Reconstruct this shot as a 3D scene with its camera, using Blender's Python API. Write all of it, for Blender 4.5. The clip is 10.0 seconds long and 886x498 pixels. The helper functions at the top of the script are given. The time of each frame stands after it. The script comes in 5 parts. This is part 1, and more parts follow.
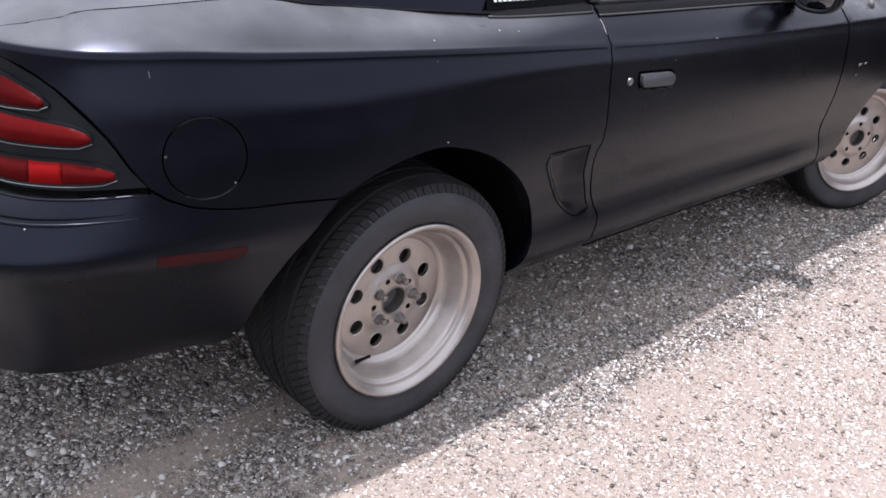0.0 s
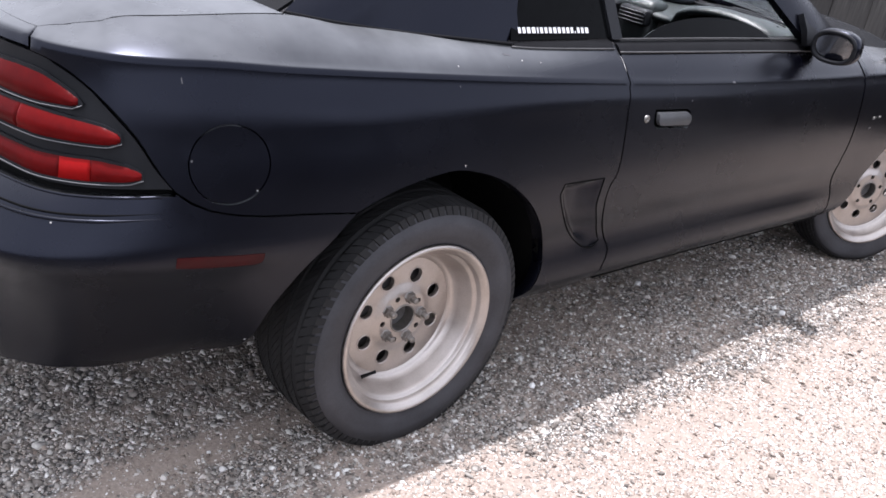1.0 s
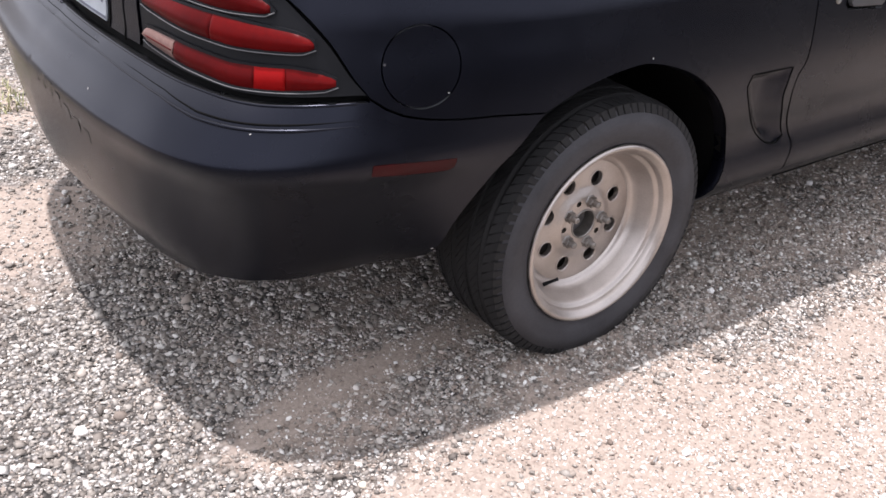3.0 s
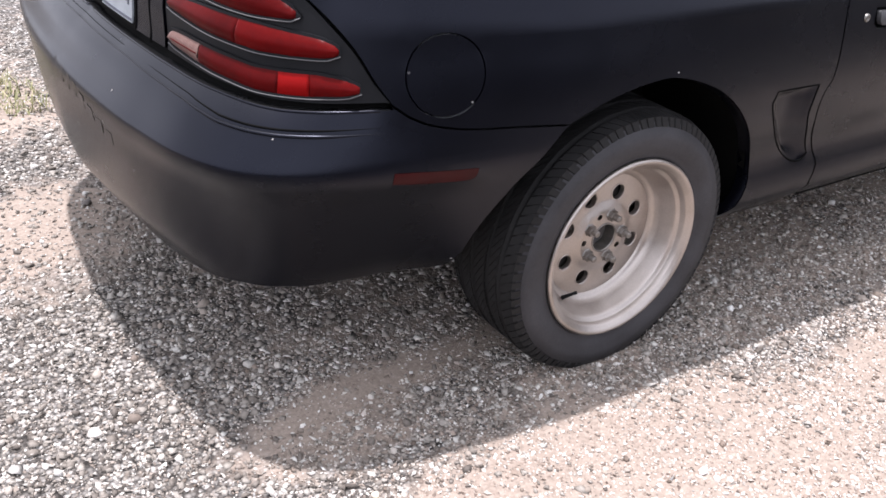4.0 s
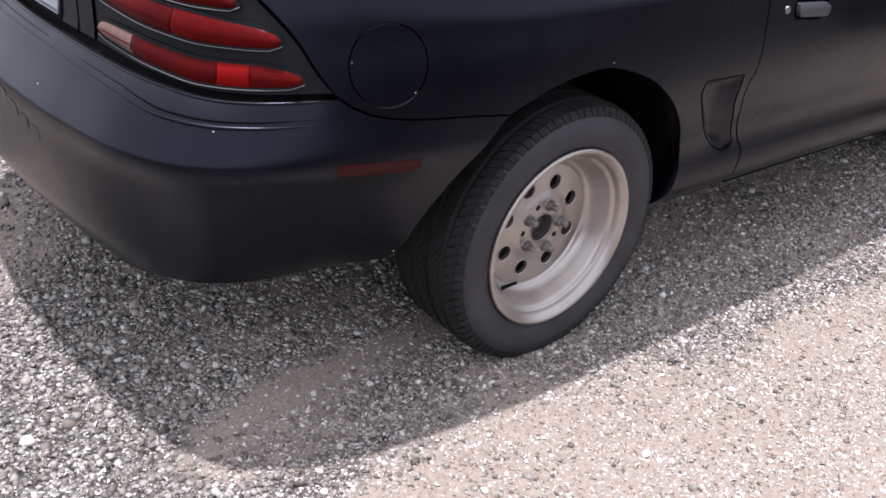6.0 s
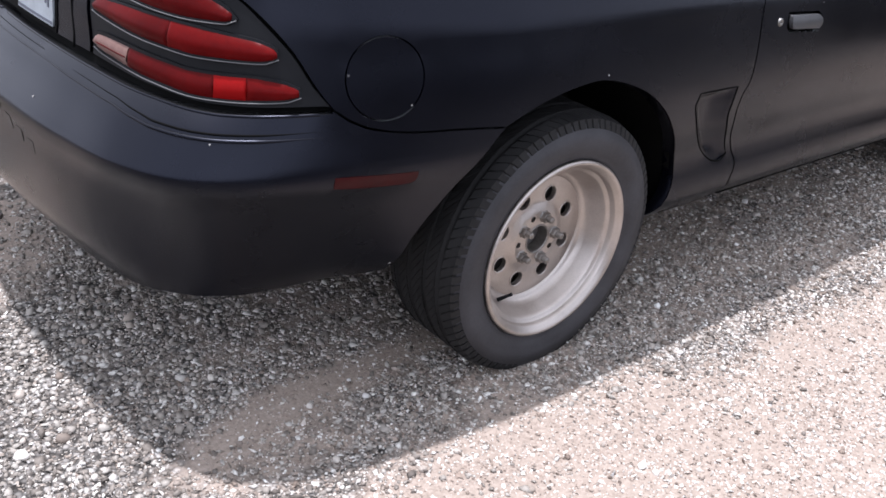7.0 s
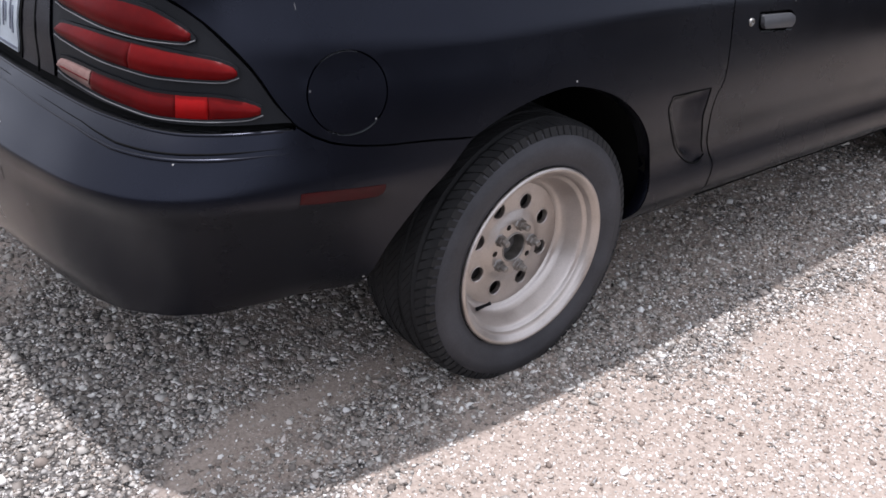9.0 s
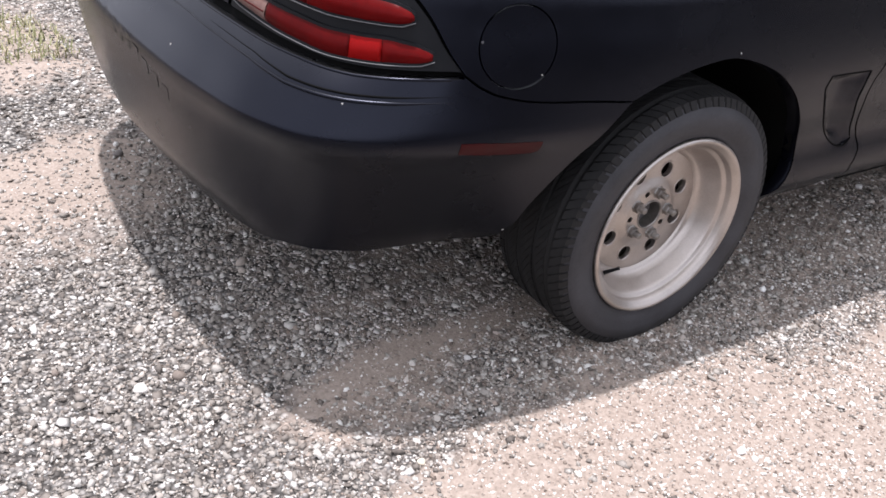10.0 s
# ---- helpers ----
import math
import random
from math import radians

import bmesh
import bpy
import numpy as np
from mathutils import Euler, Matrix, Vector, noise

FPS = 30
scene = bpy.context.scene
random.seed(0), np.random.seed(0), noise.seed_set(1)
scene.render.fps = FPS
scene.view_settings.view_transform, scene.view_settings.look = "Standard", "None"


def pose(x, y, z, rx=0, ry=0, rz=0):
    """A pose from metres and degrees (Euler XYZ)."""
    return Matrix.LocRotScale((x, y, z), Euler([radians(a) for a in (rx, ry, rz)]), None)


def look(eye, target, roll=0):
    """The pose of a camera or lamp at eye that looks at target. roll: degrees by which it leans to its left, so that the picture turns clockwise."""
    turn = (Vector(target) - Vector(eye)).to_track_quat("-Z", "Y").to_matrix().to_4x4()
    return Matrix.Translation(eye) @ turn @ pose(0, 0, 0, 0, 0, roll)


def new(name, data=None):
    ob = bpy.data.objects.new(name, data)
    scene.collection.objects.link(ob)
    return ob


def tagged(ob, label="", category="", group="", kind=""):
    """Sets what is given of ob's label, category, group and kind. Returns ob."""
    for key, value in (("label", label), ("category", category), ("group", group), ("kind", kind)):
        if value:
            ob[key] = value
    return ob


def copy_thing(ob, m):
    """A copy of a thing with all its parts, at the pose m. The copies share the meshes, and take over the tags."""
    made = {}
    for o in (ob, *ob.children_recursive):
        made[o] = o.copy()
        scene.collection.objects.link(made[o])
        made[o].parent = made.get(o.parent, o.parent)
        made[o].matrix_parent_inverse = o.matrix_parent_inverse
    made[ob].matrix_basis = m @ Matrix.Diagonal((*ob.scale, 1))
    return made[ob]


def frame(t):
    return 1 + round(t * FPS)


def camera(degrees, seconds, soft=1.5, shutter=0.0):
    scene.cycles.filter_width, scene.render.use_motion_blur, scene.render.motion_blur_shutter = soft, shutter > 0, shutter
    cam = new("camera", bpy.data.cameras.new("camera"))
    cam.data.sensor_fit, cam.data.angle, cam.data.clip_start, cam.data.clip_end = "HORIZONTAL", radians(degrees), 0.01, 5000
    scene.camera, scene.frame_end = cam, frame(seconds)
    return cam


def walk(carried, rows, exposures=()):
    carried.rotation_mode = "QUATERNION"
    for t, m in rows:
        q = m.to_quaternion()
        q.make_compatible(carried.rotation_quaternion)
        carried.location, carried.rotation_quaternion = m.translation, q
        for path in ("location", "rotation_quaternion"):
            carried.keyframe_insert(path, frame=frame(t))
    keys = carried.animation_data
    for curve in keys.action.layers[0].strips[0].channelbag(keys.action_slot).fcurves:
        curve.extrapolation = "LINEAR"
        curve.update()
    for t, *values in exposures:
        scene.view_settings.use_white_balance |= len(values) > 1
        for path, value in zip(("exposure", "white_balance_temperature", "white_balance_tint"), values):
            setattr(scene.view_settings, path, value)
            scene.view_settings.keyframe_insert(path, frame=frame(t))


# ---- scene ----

LENS = 51.1
cam = camera(LENS, 10.0, soft=1.6)
# t, eye, yaw from +x, pitch, roll
PATH = [
    (0, -1.325, -2.246, 1.414, 44.49, -25.92, 6.53),
    (0.5, -1.332, -2.293, 1.378, 45.58, -22.13, 8.6),
    (1, -1.362, -2.274, 1.405, 45.31, -24.0, 9.68),
    (1.5, -1.406, -2.231, 1.389, 48.71, -26.87, 8.68),
    (2, -1.444, -2.188, 1.375, 51.08, -29.97, 9.33),
    (2.5, -1.46, -2.184, 1.369, 52.84, -29.66, 3.93),
    (2.7, -1.46, -2.159, 1.337, 52.23, -29.77, 4.21),
    (4, -1.462, -2.137, 1.322, 53.42, -29.12, 5.24),
    (4.5, -1.453, -2.115, 1.3, 52.55, -28.01, 6.28),
    (5, -1.463, -2.107, 1.309, 51.51, -31.71, 4.61),
    (5.5, -1.479, -2.103, 1.305, 47.52, -30.38, 6.34),
    (6, -1.504, -2.106, 1.302, 47.58, -28.69, 6.77),
    (6.2, -1.512, -2.105, 1.298, 47.56, -28.51, 6.86),
    (7.3, -1.505, -2.097, 1.318, 47.14, -27.76, 6.74),
    (7.5, -1.499, -2.129, 1.332, 48.12, -27.44, 6.65),
    (8, -1.467, -2.135, 1.317, 45.07, -27.27, 5.29),
    (8.5, -1.45, -2.152, 1.321, 45.44, -26.88, 4.4),
    (9, -1.457, -2.135, 1.316, 47.42, -27.57, 4.87),
    (9.5, -1.494, -2.136, 1.331, 50.08, -32.05, 6.89),
    (10, -1.57, -2.047, 1.323, 52.06, -31.47, 8.5),
]


def aim(x, y, z, yaw, pitch, roll):
    a, p = radians(yaw), radians(pitch)
    d = Vector((math.cos(p) * math.cos(a), math.cos(p) * math.sin(a), math.sin(p)))
    e = Vector((x, y, z))
    return look(e, e + d, roll)


walk(cam, [(t, aim(*row)) for t, *row in PATH], exposures=[(0.0, 0.19, 5930, 18), (0.5, 0.29, 5900, 16), (1.0, 0.51, 5970, 17), (1.5, 0.38, 6170, 18), (2.0, 0.33, 6270, 18), (2.5, 0.34, 6270, 18),
     (4.0, 0.36, 6200, 18), (4.5, 0.34, 6150, 18), (5.0, 0.21, 6070, 18), (5.5, 0.08, 6030, 18), (6.0, 0.07, 6000, 18), (7.5, 0.37, 5920, 16),
     (8.0, 0.16, 5920, 16), (8.5, 0.13, 5920, 16), (9.0, 0.13, 5950, 16), (9.5, 0.28, 6100, 17), (10.0, 0.20, 6150, 17)])


# ---- daylight: high sun leaning in over the car's far side, clear sky ----
SUN_WAY = Vector((0.05, -0.16, -1.0)).normalized()
sun = new("sun", bpy.data.lights.new("sun", "SUN"))
sun.data.energy, sun.data.angle, sun.data.color = 5.0, radians(1.3), (1.0, 0.955, 0.90)
sun.matrix_world = look((0, 0, 12), Vector((0, 0, 12)) + SUN_WAY)
world = bpy.data.worlds.new("sky")
scene.world = world
world.use_nodes = True
nt = world.node_tree
sky = nt.nodes.new("ShaderNodeTexSky")
sky.sky_type, sky.sun_disc = "NISHITA", False
sky.sun_elevation = math.asin(-SUN_WAY.z)
sky.sun_rotation = math.atan2(-SUN_WAY.x, -SUN_WAY.y)
sky.air_density, sky.dust_density, sky.ozone_density = 1.0, 1.0, 4.0
# broken cloud spread evenly over the whole dome
tc = nt.nodes.new("ShaderNodeTexCoord")
cl = nt.nodes.new("ShaderNodeTexNoise")
cl.inputs["Scale"].default_value, cl.inputs["Detail"].default_value, cl.inputs["Roughness"].default_value = 0.9, 3.0, 0.5
mp = nt.nodes.new("ShaderNodeMapping")
mp.inputs["Location"].default_value = (10.3, 16.1, -1.9)
nt.links.new(tc.outputs["Generated"], mp.inputs[0])
nt.links.new(mp.outputs[0], cl.inputs["Vector"])
cr = nt.nodes.new("ShaderNodeValToRGB")
cr.color_ramp.elements[0].position, cr.color_ramp.elements[1].position = 0.40, 0.60
cr.color_ramp.elements[0].color = (0.66, 0.66, 0.66, 1.0)
nt.links.new(cl.outputs[0], cr.inputs[0])
cm = nt.nodes.new("ShaderNodeMixRGB")
# thin cloud: brightest round the sun, a little bluer towards the horizon
geo = nt.nodes.new("ShaderNodeVectorMath")
geo.operation = "DOT_PRODUCT"
geo.inputs[1].default_value = -SUN_WAY
nt.links.new(tc.outputs["Generated"], geo.inputs[0])
glare = nt.nodes.new("ShaderNodeValToRGB")
for k, (p, c) in enumerate(((0.22, (45.5, 46.5, 48.0)), (0.97, (44.5, 44.5, 44.0)))):
    glare.color_ramp.elements[k].position, glare.color_ramp.elements[k].color = p, (*c, 1.0)
glare.color_ramp.elements.new(0.60).color = (39.0, 40.0, 41.0, 1.0)
nt.links.new(geo.outputs["Value"], glare.inputs[0])
nt.links.new(glare.outputs[0], cm.inputs[2])
nt.links.new(cr.outputs[0], cm.inputs[0])
nt.links.new(sky.outputs[0], cm.inputs[1])
nt.nodes["Background"].inputs[1].default_value = 0.036
nt.links.new(cm.outputs[0], nt.nodes["Background"].inputs[0])


# ---- materials ----
def nodes_of(name):
    m = bpy.data.materials.new(name)
    m.use_nodes = True
    t = m.node_tree
    return m, t, t.nodes["Principled BSDF"]


def link(t, a, b):
    t.links.new(a, b)


def noise_node(t, scale, detail=4.0, rough=0.55, coords=None, vec=None):
    n = t.nodes.new("ShaderNodeTexNoise")
    n.inputs["Scale"].default_value, n.inputs["Detail"].default_value, n.inputs["Roughness"].default_value = scale, detail, rough
    if vec is None:
        c = t.nodes.new("ShaderNodeTexCoord")
        vec = c.outputs["Object"]
    link(t, vec, n.inputs["Vector"])
    return n


def ramp(t, source, stops):
    r = t.nodes.new("ShaderNodeValToRGB")
    e = r.color_ramp.elements
    while len(e) < len(stops):
        e.new(0.5)
    for k, (p, c) in enumerate(stops):
        e[k].position = p
        e[k].color = (*c, 1.0) if len(c) == 3 else c
    link(t, source, r.inputs[0])
    return r


def bump(t, height, strength, dist, b):
    n = t.nodes.new("ShaderNodeBump")
    n.inputs["Strength"].default_value, n.inputs["Distance"].default_value = strength, dist
    link(t, height, n.inputs["Height"])
    link(t, n.outputs[0], b.inputs["Normal"])
    return n


def grey(v):
    return (v, v, v)


def surface(name, dark, light, rough=(0.4, 0.5), scale=6.0, fine=220.0, relief=0.1, metal=0.0, depth=0.001, spec=0.5):
    """A painted, moulded or metal surface: broad blotches, fine grain and relief."""
    m, t, b = nodes_of(name)
    broad, grain = noise_node(t, scale, 5), noise_node(t, fine, 3)
    mix = t.nodes.new("ShaderNodeMath")
    mix.operation = "MULTIPLY_ADD"
    mix.inputs[1].default_value = 0.35
    link(t, grain.outputs[0], mix.inputs[0])
    link(t, broad.outputs[0], mix.inputs[2])
    r = ramp(t, mix.outputs[0], [(0.42, dark), (0.92, light)])
    link(t, r.outputs[0], b.inputs["Base Color"])
    q = ramp(t, broad.outputs[0], [(0.3, grey(rough[0])), (0.7, grey(rough[1]))])
    link(t, q.outputs[0], b.inputs["Roughness"])
    b.inputs["Metallic"].default_value = metal
    b.inputs["Specular IOR Level"].default_value = spec
    if relief:
        bump(t, grain.outputs[0], relief, depth, b)
    return m


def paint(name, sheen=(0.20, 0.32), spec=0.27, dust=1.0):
    """Flat black sprayed paint: dusty, a little uneven, with a low sheen and the sky's glare painted on level tops."""
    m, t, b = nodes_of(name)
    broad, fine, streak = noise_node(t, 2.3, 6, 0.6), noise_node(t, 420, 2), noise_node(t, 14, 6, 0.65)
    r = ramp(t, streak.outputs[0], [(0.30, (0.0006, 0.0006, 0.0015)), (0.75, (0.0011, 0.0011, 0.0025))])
    # the sky's sheen on level tops, put into the colour as pale dust
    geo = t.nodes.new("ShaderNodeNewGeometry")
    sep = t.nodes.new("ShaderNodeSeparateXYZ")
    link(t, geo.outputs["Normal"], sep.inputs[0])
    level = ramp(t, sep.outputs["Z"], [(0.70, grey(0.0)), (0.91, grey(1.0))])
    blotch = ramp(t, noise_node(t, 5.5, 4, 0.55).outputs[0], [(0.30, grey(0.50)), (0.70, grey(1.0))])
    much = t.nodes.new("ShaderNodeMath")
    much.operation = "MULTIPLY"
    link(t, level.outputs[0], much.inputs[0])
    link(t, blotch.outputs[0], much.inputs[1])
    top_sheen = t.nodes.new("ShaderNodeMixRGB")
    top_sheen.inputs[2].default_value = (0.118 * dust, 0.122 * dust, 0.126 * dust, 1.0)
    link(t, much.outputs[0], top_sheen.inputs[0])
    link(t, r.outputs[0], top_sheen.inputs[1])
    link(t, top_sheen.outputs[0], b.inputs["Base Color"])
    q = ramp(t, broad.outputs[0], [(0.30, grey(sheen[0])), (0.72, grey(sheen[1]))])
    link(t, q.outputs[0], b.inputs["Roughness"])
    b.inputs["Specular IOR Level"].default_value = spec
    b.inputs["Specular Tint"].default_value = (0.71, 0.765, 1.0, 1.0)
    bump(t, fine.outputs[0], 0.06, 0.0005, b)
    return m


def plain(name, colour, rough=0.5, metal=0.0, spec=0.5):
    m, t, b = nodes_of(name)
    n = noise_node(t, 35, 4)
    lo = tuple(c * 0.85 for c in colour)
    hi = tuple(min(c * 1.15, 1) for c in colour)
    link(t, ramp(t, n.outputs[0], [(0.3, lo), (0.7, hi)]).outputs[0], b.inputs["Base Color"])
    b.inputs["Roughness"].default_value, b.inputs["Metallic"].default_value = rough, metal
    b.inputs["Specular IOR Level"].default_value = spec
    return m


def glass(name, tint, rough=0.02):
    m, t, b = nodes_of(name)
    b.inputs["Base Color"].default_value = (*tint, 1)
    b.inputs["Roughness"].default_value = rough
    b.inputs["Transmission Weight"].default_value = 1.0
    b.inputs["IOR"].default_value = 1.45
    return m


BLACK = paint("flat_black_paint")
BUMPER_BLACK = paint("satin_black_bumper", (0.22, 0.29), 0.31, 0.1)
# near-black for hidden steel, and for the strips that paint in shade
INNER = plain("inner_steel_and_gap_shade", (0.004, 0.004, 0.004), 0.85, spec=0.06)
PLASTIC = surface("black_plastic", (0.0045, 0.005, 0.0065), (0.009, 0.0095, 0.0115), (0.45, 0.55), 9, 300, 0.12, spec=0.16)
RUBBER = surface("tyre_rubber", (0.021, 0.0205, 0.0235), (0.050, 0.049, 0.054), (0.55, 0.75), 13, 160, 0.25, depth=0.0008, spec=0.35)
ALLOY = surface("dull_aluminium", (0.37, 0.335, 0.31), (0.53, 0.485, 0.455), (0.33, 0.50), 12, 260, 0.12, metal=0.95, depth=0.0004)
STEEL = surface("stud_steel", (0.17, 0.16, 0.15), (0.34, 0.32, 0.30), (0.35, 0.5), 40, 300, 0.1, metal=0.9)
TREAD = surface("worn_tread_rubber", (0.006, 0.006, 0.0065), (0.017, 0.0165, 0.017), (0.6, 0.85), 24, 220, 0.3, depth=0.001, spec=0.3)
IRON = surface("rusty_hub_iron", (0.05, 0.047, 0.047), (0.115, 0.105, 0.10), (0.6, 0.8), 30, 200, 0.2)
WEATHERSTRIP = plain("rubber_weatherstrip", (0.007, 0.007, 0.008), 0.6, spec=0.07)

TRIM_LIP = plain("scuffed_sill_paint", (0.035, 0.034, 0.034), 0.5)


# ---- the car's outer skin: a plan curve swept by height profiles ----
PLAN = np.array([(3.42, 0.0), (3.40, -0.25), (3.33, -0.52), (3.20, -0.71), (2.95, -0.83), (2.573, -0.882), (2.0, -0.885), (1.3, -0.888),
                 (0.6, -0.892), (0.0, -0.895), (-0.3, -0.89), (-0.5, -0.876), (-0.65, -0.852), (-0.78, -0.81), (-0.88, -0.735),
                 (-0.95, -0.61), (-0.995, -0.43), (-1.02, -0.22), (-1.03, 0.0)])
ROWS_W = np.array([0.30, 0.36, 0.405, 0.45, 0.55, 0.616, 0.622, 0.66, 0.70, 0.74, 0.82, 0.90, 0.932, 0.945, 0.952, 0.99, 1.03])
# stations along the plan curve: inset and height of every row; the shoulder's edge lies between rows 0.945 and 0.952
STATIONS = []


def station(u, inset, height):
    """One cross-section of the skin at u; the shoulder's edge stands over a short upright step."""
    inset.insert(12, inset[12] - 0.0003)
    height.insert(12, height[11] + 0.74 * (height[12] - height[11]))
    STATIONS.append((u, inset, height))


station(-9.0, [0.102, 0.057, 0.039, 0.027, 0.018, 0.026, 0.03, 0.05, 0.071, 0.114, 0.133, 0.15, 0.154, 0.164, 0.204, 0.274],
        [0.29, 0.350, 0.4, 0.455, 0.55, 0.617, 0.622, 0.655, 0.686, 0.72, 0.82, 0.905, 0.962, 0.9675, 0.985, 0.996])
station(-1.22, [0.108, 0.076, 0.060, 0.046, 0.026, 0.018, 0.022, 0.041, 0.062, 0.104, 0.123, 0.142, 0.146, 0.156, 0.197, 0.258],
        [0.285, 0.349, 0.401, 0.454, 0.55, 0.617, 0.622, 0.655, 0.687, 0.722, 0.82, 0.905, 0.9625, 0.968, 0.985, 0.998])
station(-0.92, [0.170, 0.142, 0.120, 0.095, 0.040, 0.002, 0.004, 0.023, 0.045, 0.088, 0.11, 0.132, 0.136, 0.146, 0.19, 0.24],
        [0.249, 0.323, 0.382, 0.438, 0.545, 0.616, 0.621, 0.655, 0.688, 0.725, 0.82, 0.905, 0.963, 0.9685, 0.985, 1.001])
station(-0.60, [0.195, 0.150, 0.124, 0.098, 0.040, 0.002, 0.002, 0.01, 0.019, 0.026, 0.042, 0.061, 0.082, 0.091, 0.135, 0.2],
        [0.277, 0.333, 0.382, 0.434, 0.545, 0.616, 0.622, 0.66, 0.7, 0.74, 0.82, 0.905, 0.965, 0.9705, 0.994, 1.021])
station(-0.38, [0.130, 0.088, 0.072, 0.056, 0.022, 0.001, 0.0008, 0.005, 0.0107, 0.0172, 0.0335, 0.0525, 0.0732, 0.0822, 0.1295, 0.2],
        [0.3045, 0.36, 0.405, 0.45, 0.55, 0.616, 0.622, 0.66, 0.7, 0.74, 0.82, 0.8957, 0.9518, 0.9573, 0.9923, 1.03])
station(-0.20, [0.12, 0.06, 0.045, 0.033, 0.01, 0, 0, 0.001, 0.004, 0.01, 0.027, 0.0455, 0.066, 0.075, 0.125, 0.2],
        [0.3, 0.36, 0.405, 0.45, 0.55, 0.616, 0.622, 0.66, 0.7, 0.74, 0.82, 0.888, 0.941, 0.9465, 0.98, 1.012])
station(0.35, [0.085, 0.030, 0.030, 0.040, 0.0145, 0.004, 0.0035, 0.0015, 0.003, 0.008, 0.0205, 0.0315, 0.043, 0.05, 0.082, 0.125],
        [0.28, 0.34, 0.39, 0.44, 0.55, 0.616, 0.622, 0.66, 0.7, 0.74, 0.815, 0.875, 0.907, 0.914, 0.945, 0.974])
station(1.0, [0.085, 0.024, 0.024, 0.039, 0.0150, 0.0045, 0.004, 0.002, 0.003, 0.007, 0.0175, 0.0275, 0.036, 0.042, 0.066, 0.105],
        [0.28, 0.335, 0.388, 0.44, 0.55, 0.616, 0.622, 0.66, 0.7, 0.74, 0.805, 0.85, 0.872, 0.879, 0.922, 0.968])
station(1.7, [0.085, 0.024, 0.024, 0.039, 0.0150, 0.0045, 0.004, 0.002, 0.003, 0.007, 0.0175, 0.029, 0.038, 0.045, 0.08, 0.13],
        [0.27, 0.325, 0.378, 0.43, 0.54, 0.606, 0.612, 0.65, 0.69, 0.73, 0.79, 0.83, 0.85, 0.857, 0.9, 0.945])
station(2.573, [0.1, 0.05, 0.036, 0.025, 0.005, 0, 0, 0.002, 0.006, 0.012, 0.03, 0.05, 0.06, 0.068, 0.13, 0.22],
        [0.24, 0.3, 0.35, 0.4, 0.52, 0.585, 0.591, 0.63, 0.67, 0.71, 0.775, 0.81, 0.83, 0.836, 0.865, 0.885])
station(9.0, [0.1, 0.05, 0.034, 0.02, 0, 0, 0.001, 0.005, 0.012, 0.03, 0.08, 0.12, 0.15, 0.158, 0.24, 0.34],
        [0.2, 0.26, 0.31, 0.36, 0.46, 0.515, 0.52, 0.56, 0.6, 0.63, 0.67, 0.69, 0.7, 0.703, 0.72, 0.735])


def hermite(xs, ys, x):
    """Smooth interpolation through (xs, ys) with no overshoot; ys may hold columns."""
    xs, ys, x = np.asarray(xs, float), np.asarray(ys, float), np.asarray(x, float)
    if ys.ndim == 1:
        ys = ys[:, None]
    h = np.diff(xs)[:, None]
    s = np.diff(ys, axis=0) / h
    m = np.zeros_like(ys)
    m[1:-1] = np.where(s[:-1] * s[1:] > 0, 2 * s[:-1] * s[1:] / np.where(s[:-1] + s[1:] == 0, 1, s[:-1] + s[1:]), 0)
    m[0], m[-1] = s[0], s[-1]
    i = np.clip(np.searchsorted(xs, x) - 1, 0, len(xs) - 2)
    t = np.clip((x - xs[i]) / (xs[i + 1] - xs[i]), 0, 1)[:, None]
    hh = h[i]
    return ((1 + 2 * t) * (1 - t) ** 2 * ys[i] + t * (1 - t) ** 2 * hh * m[i] + t * t * (3 - 2 * t) * ys[i + 1] + t * t * (t - 1) * hh * m[i + 1])


def plan_table():
    seg = np.r_[0, np.cumsum(np.hypot(*np.diff(PLAN, axis=0).T))]
    fine = np.linspace(0, seg[-1], 1600)
    # a centripetal spline through the plan's points
    pts = np.vstack([PLAN[1] * (1, -1), PLAN, PLAN[-2] * (1, -1)])
    out = []
    for s in fine:
        i = min(max(np.searchsorted(seg, s) - 1, 0), len(PLAN) - 2)
        t = (s - seg[i]) / (seg[i + 1] - seg[i])
        p0, p1, p2, p3 = pts[i], pts[i + 1], pts[i + 2], pts[i + 3]
        d1, d2, d0 = np.linalg.norm(p2 - p1), np.linalg.norm(p3 - p2), np.linalg.norm(p1 - p0)
        m1 = d1 * ((p1 - p0) / d0 * d1 + (p2 - p1) / d1 * d0) / (d0 + d1)
        m2 = d1 * ((p2 - p1) / d1 * d2 + (p3 - p2) / d2 * d1) / (d1 + d2)
        out.append((2 * t ** 3 - 3 * t * t + 1) * p1 + (t ** 3 - 2 * t * t + t) * m1 + (3 * t * t - 2 * t ** 3) * p2 + (t ** 3 - t * t) * m2)
    out = np.array(out)[::-1]
    length = np.r_[0, np.cumsum(np.hypot(*np.diff(out, axis=0).T))]
    zero = np.interp(0, [out[k, 0] for k in range(len(out)) if out[k, 1] < -0.88], [length[k] for k in range(len(out)) if out[k, 1] < -0.88])
    tangent = np.gradient(out, length, axis=0)
    tangent /= np.linalg.norm(tangent, axis=1)[:, None]
    return length - zero, out, tangent


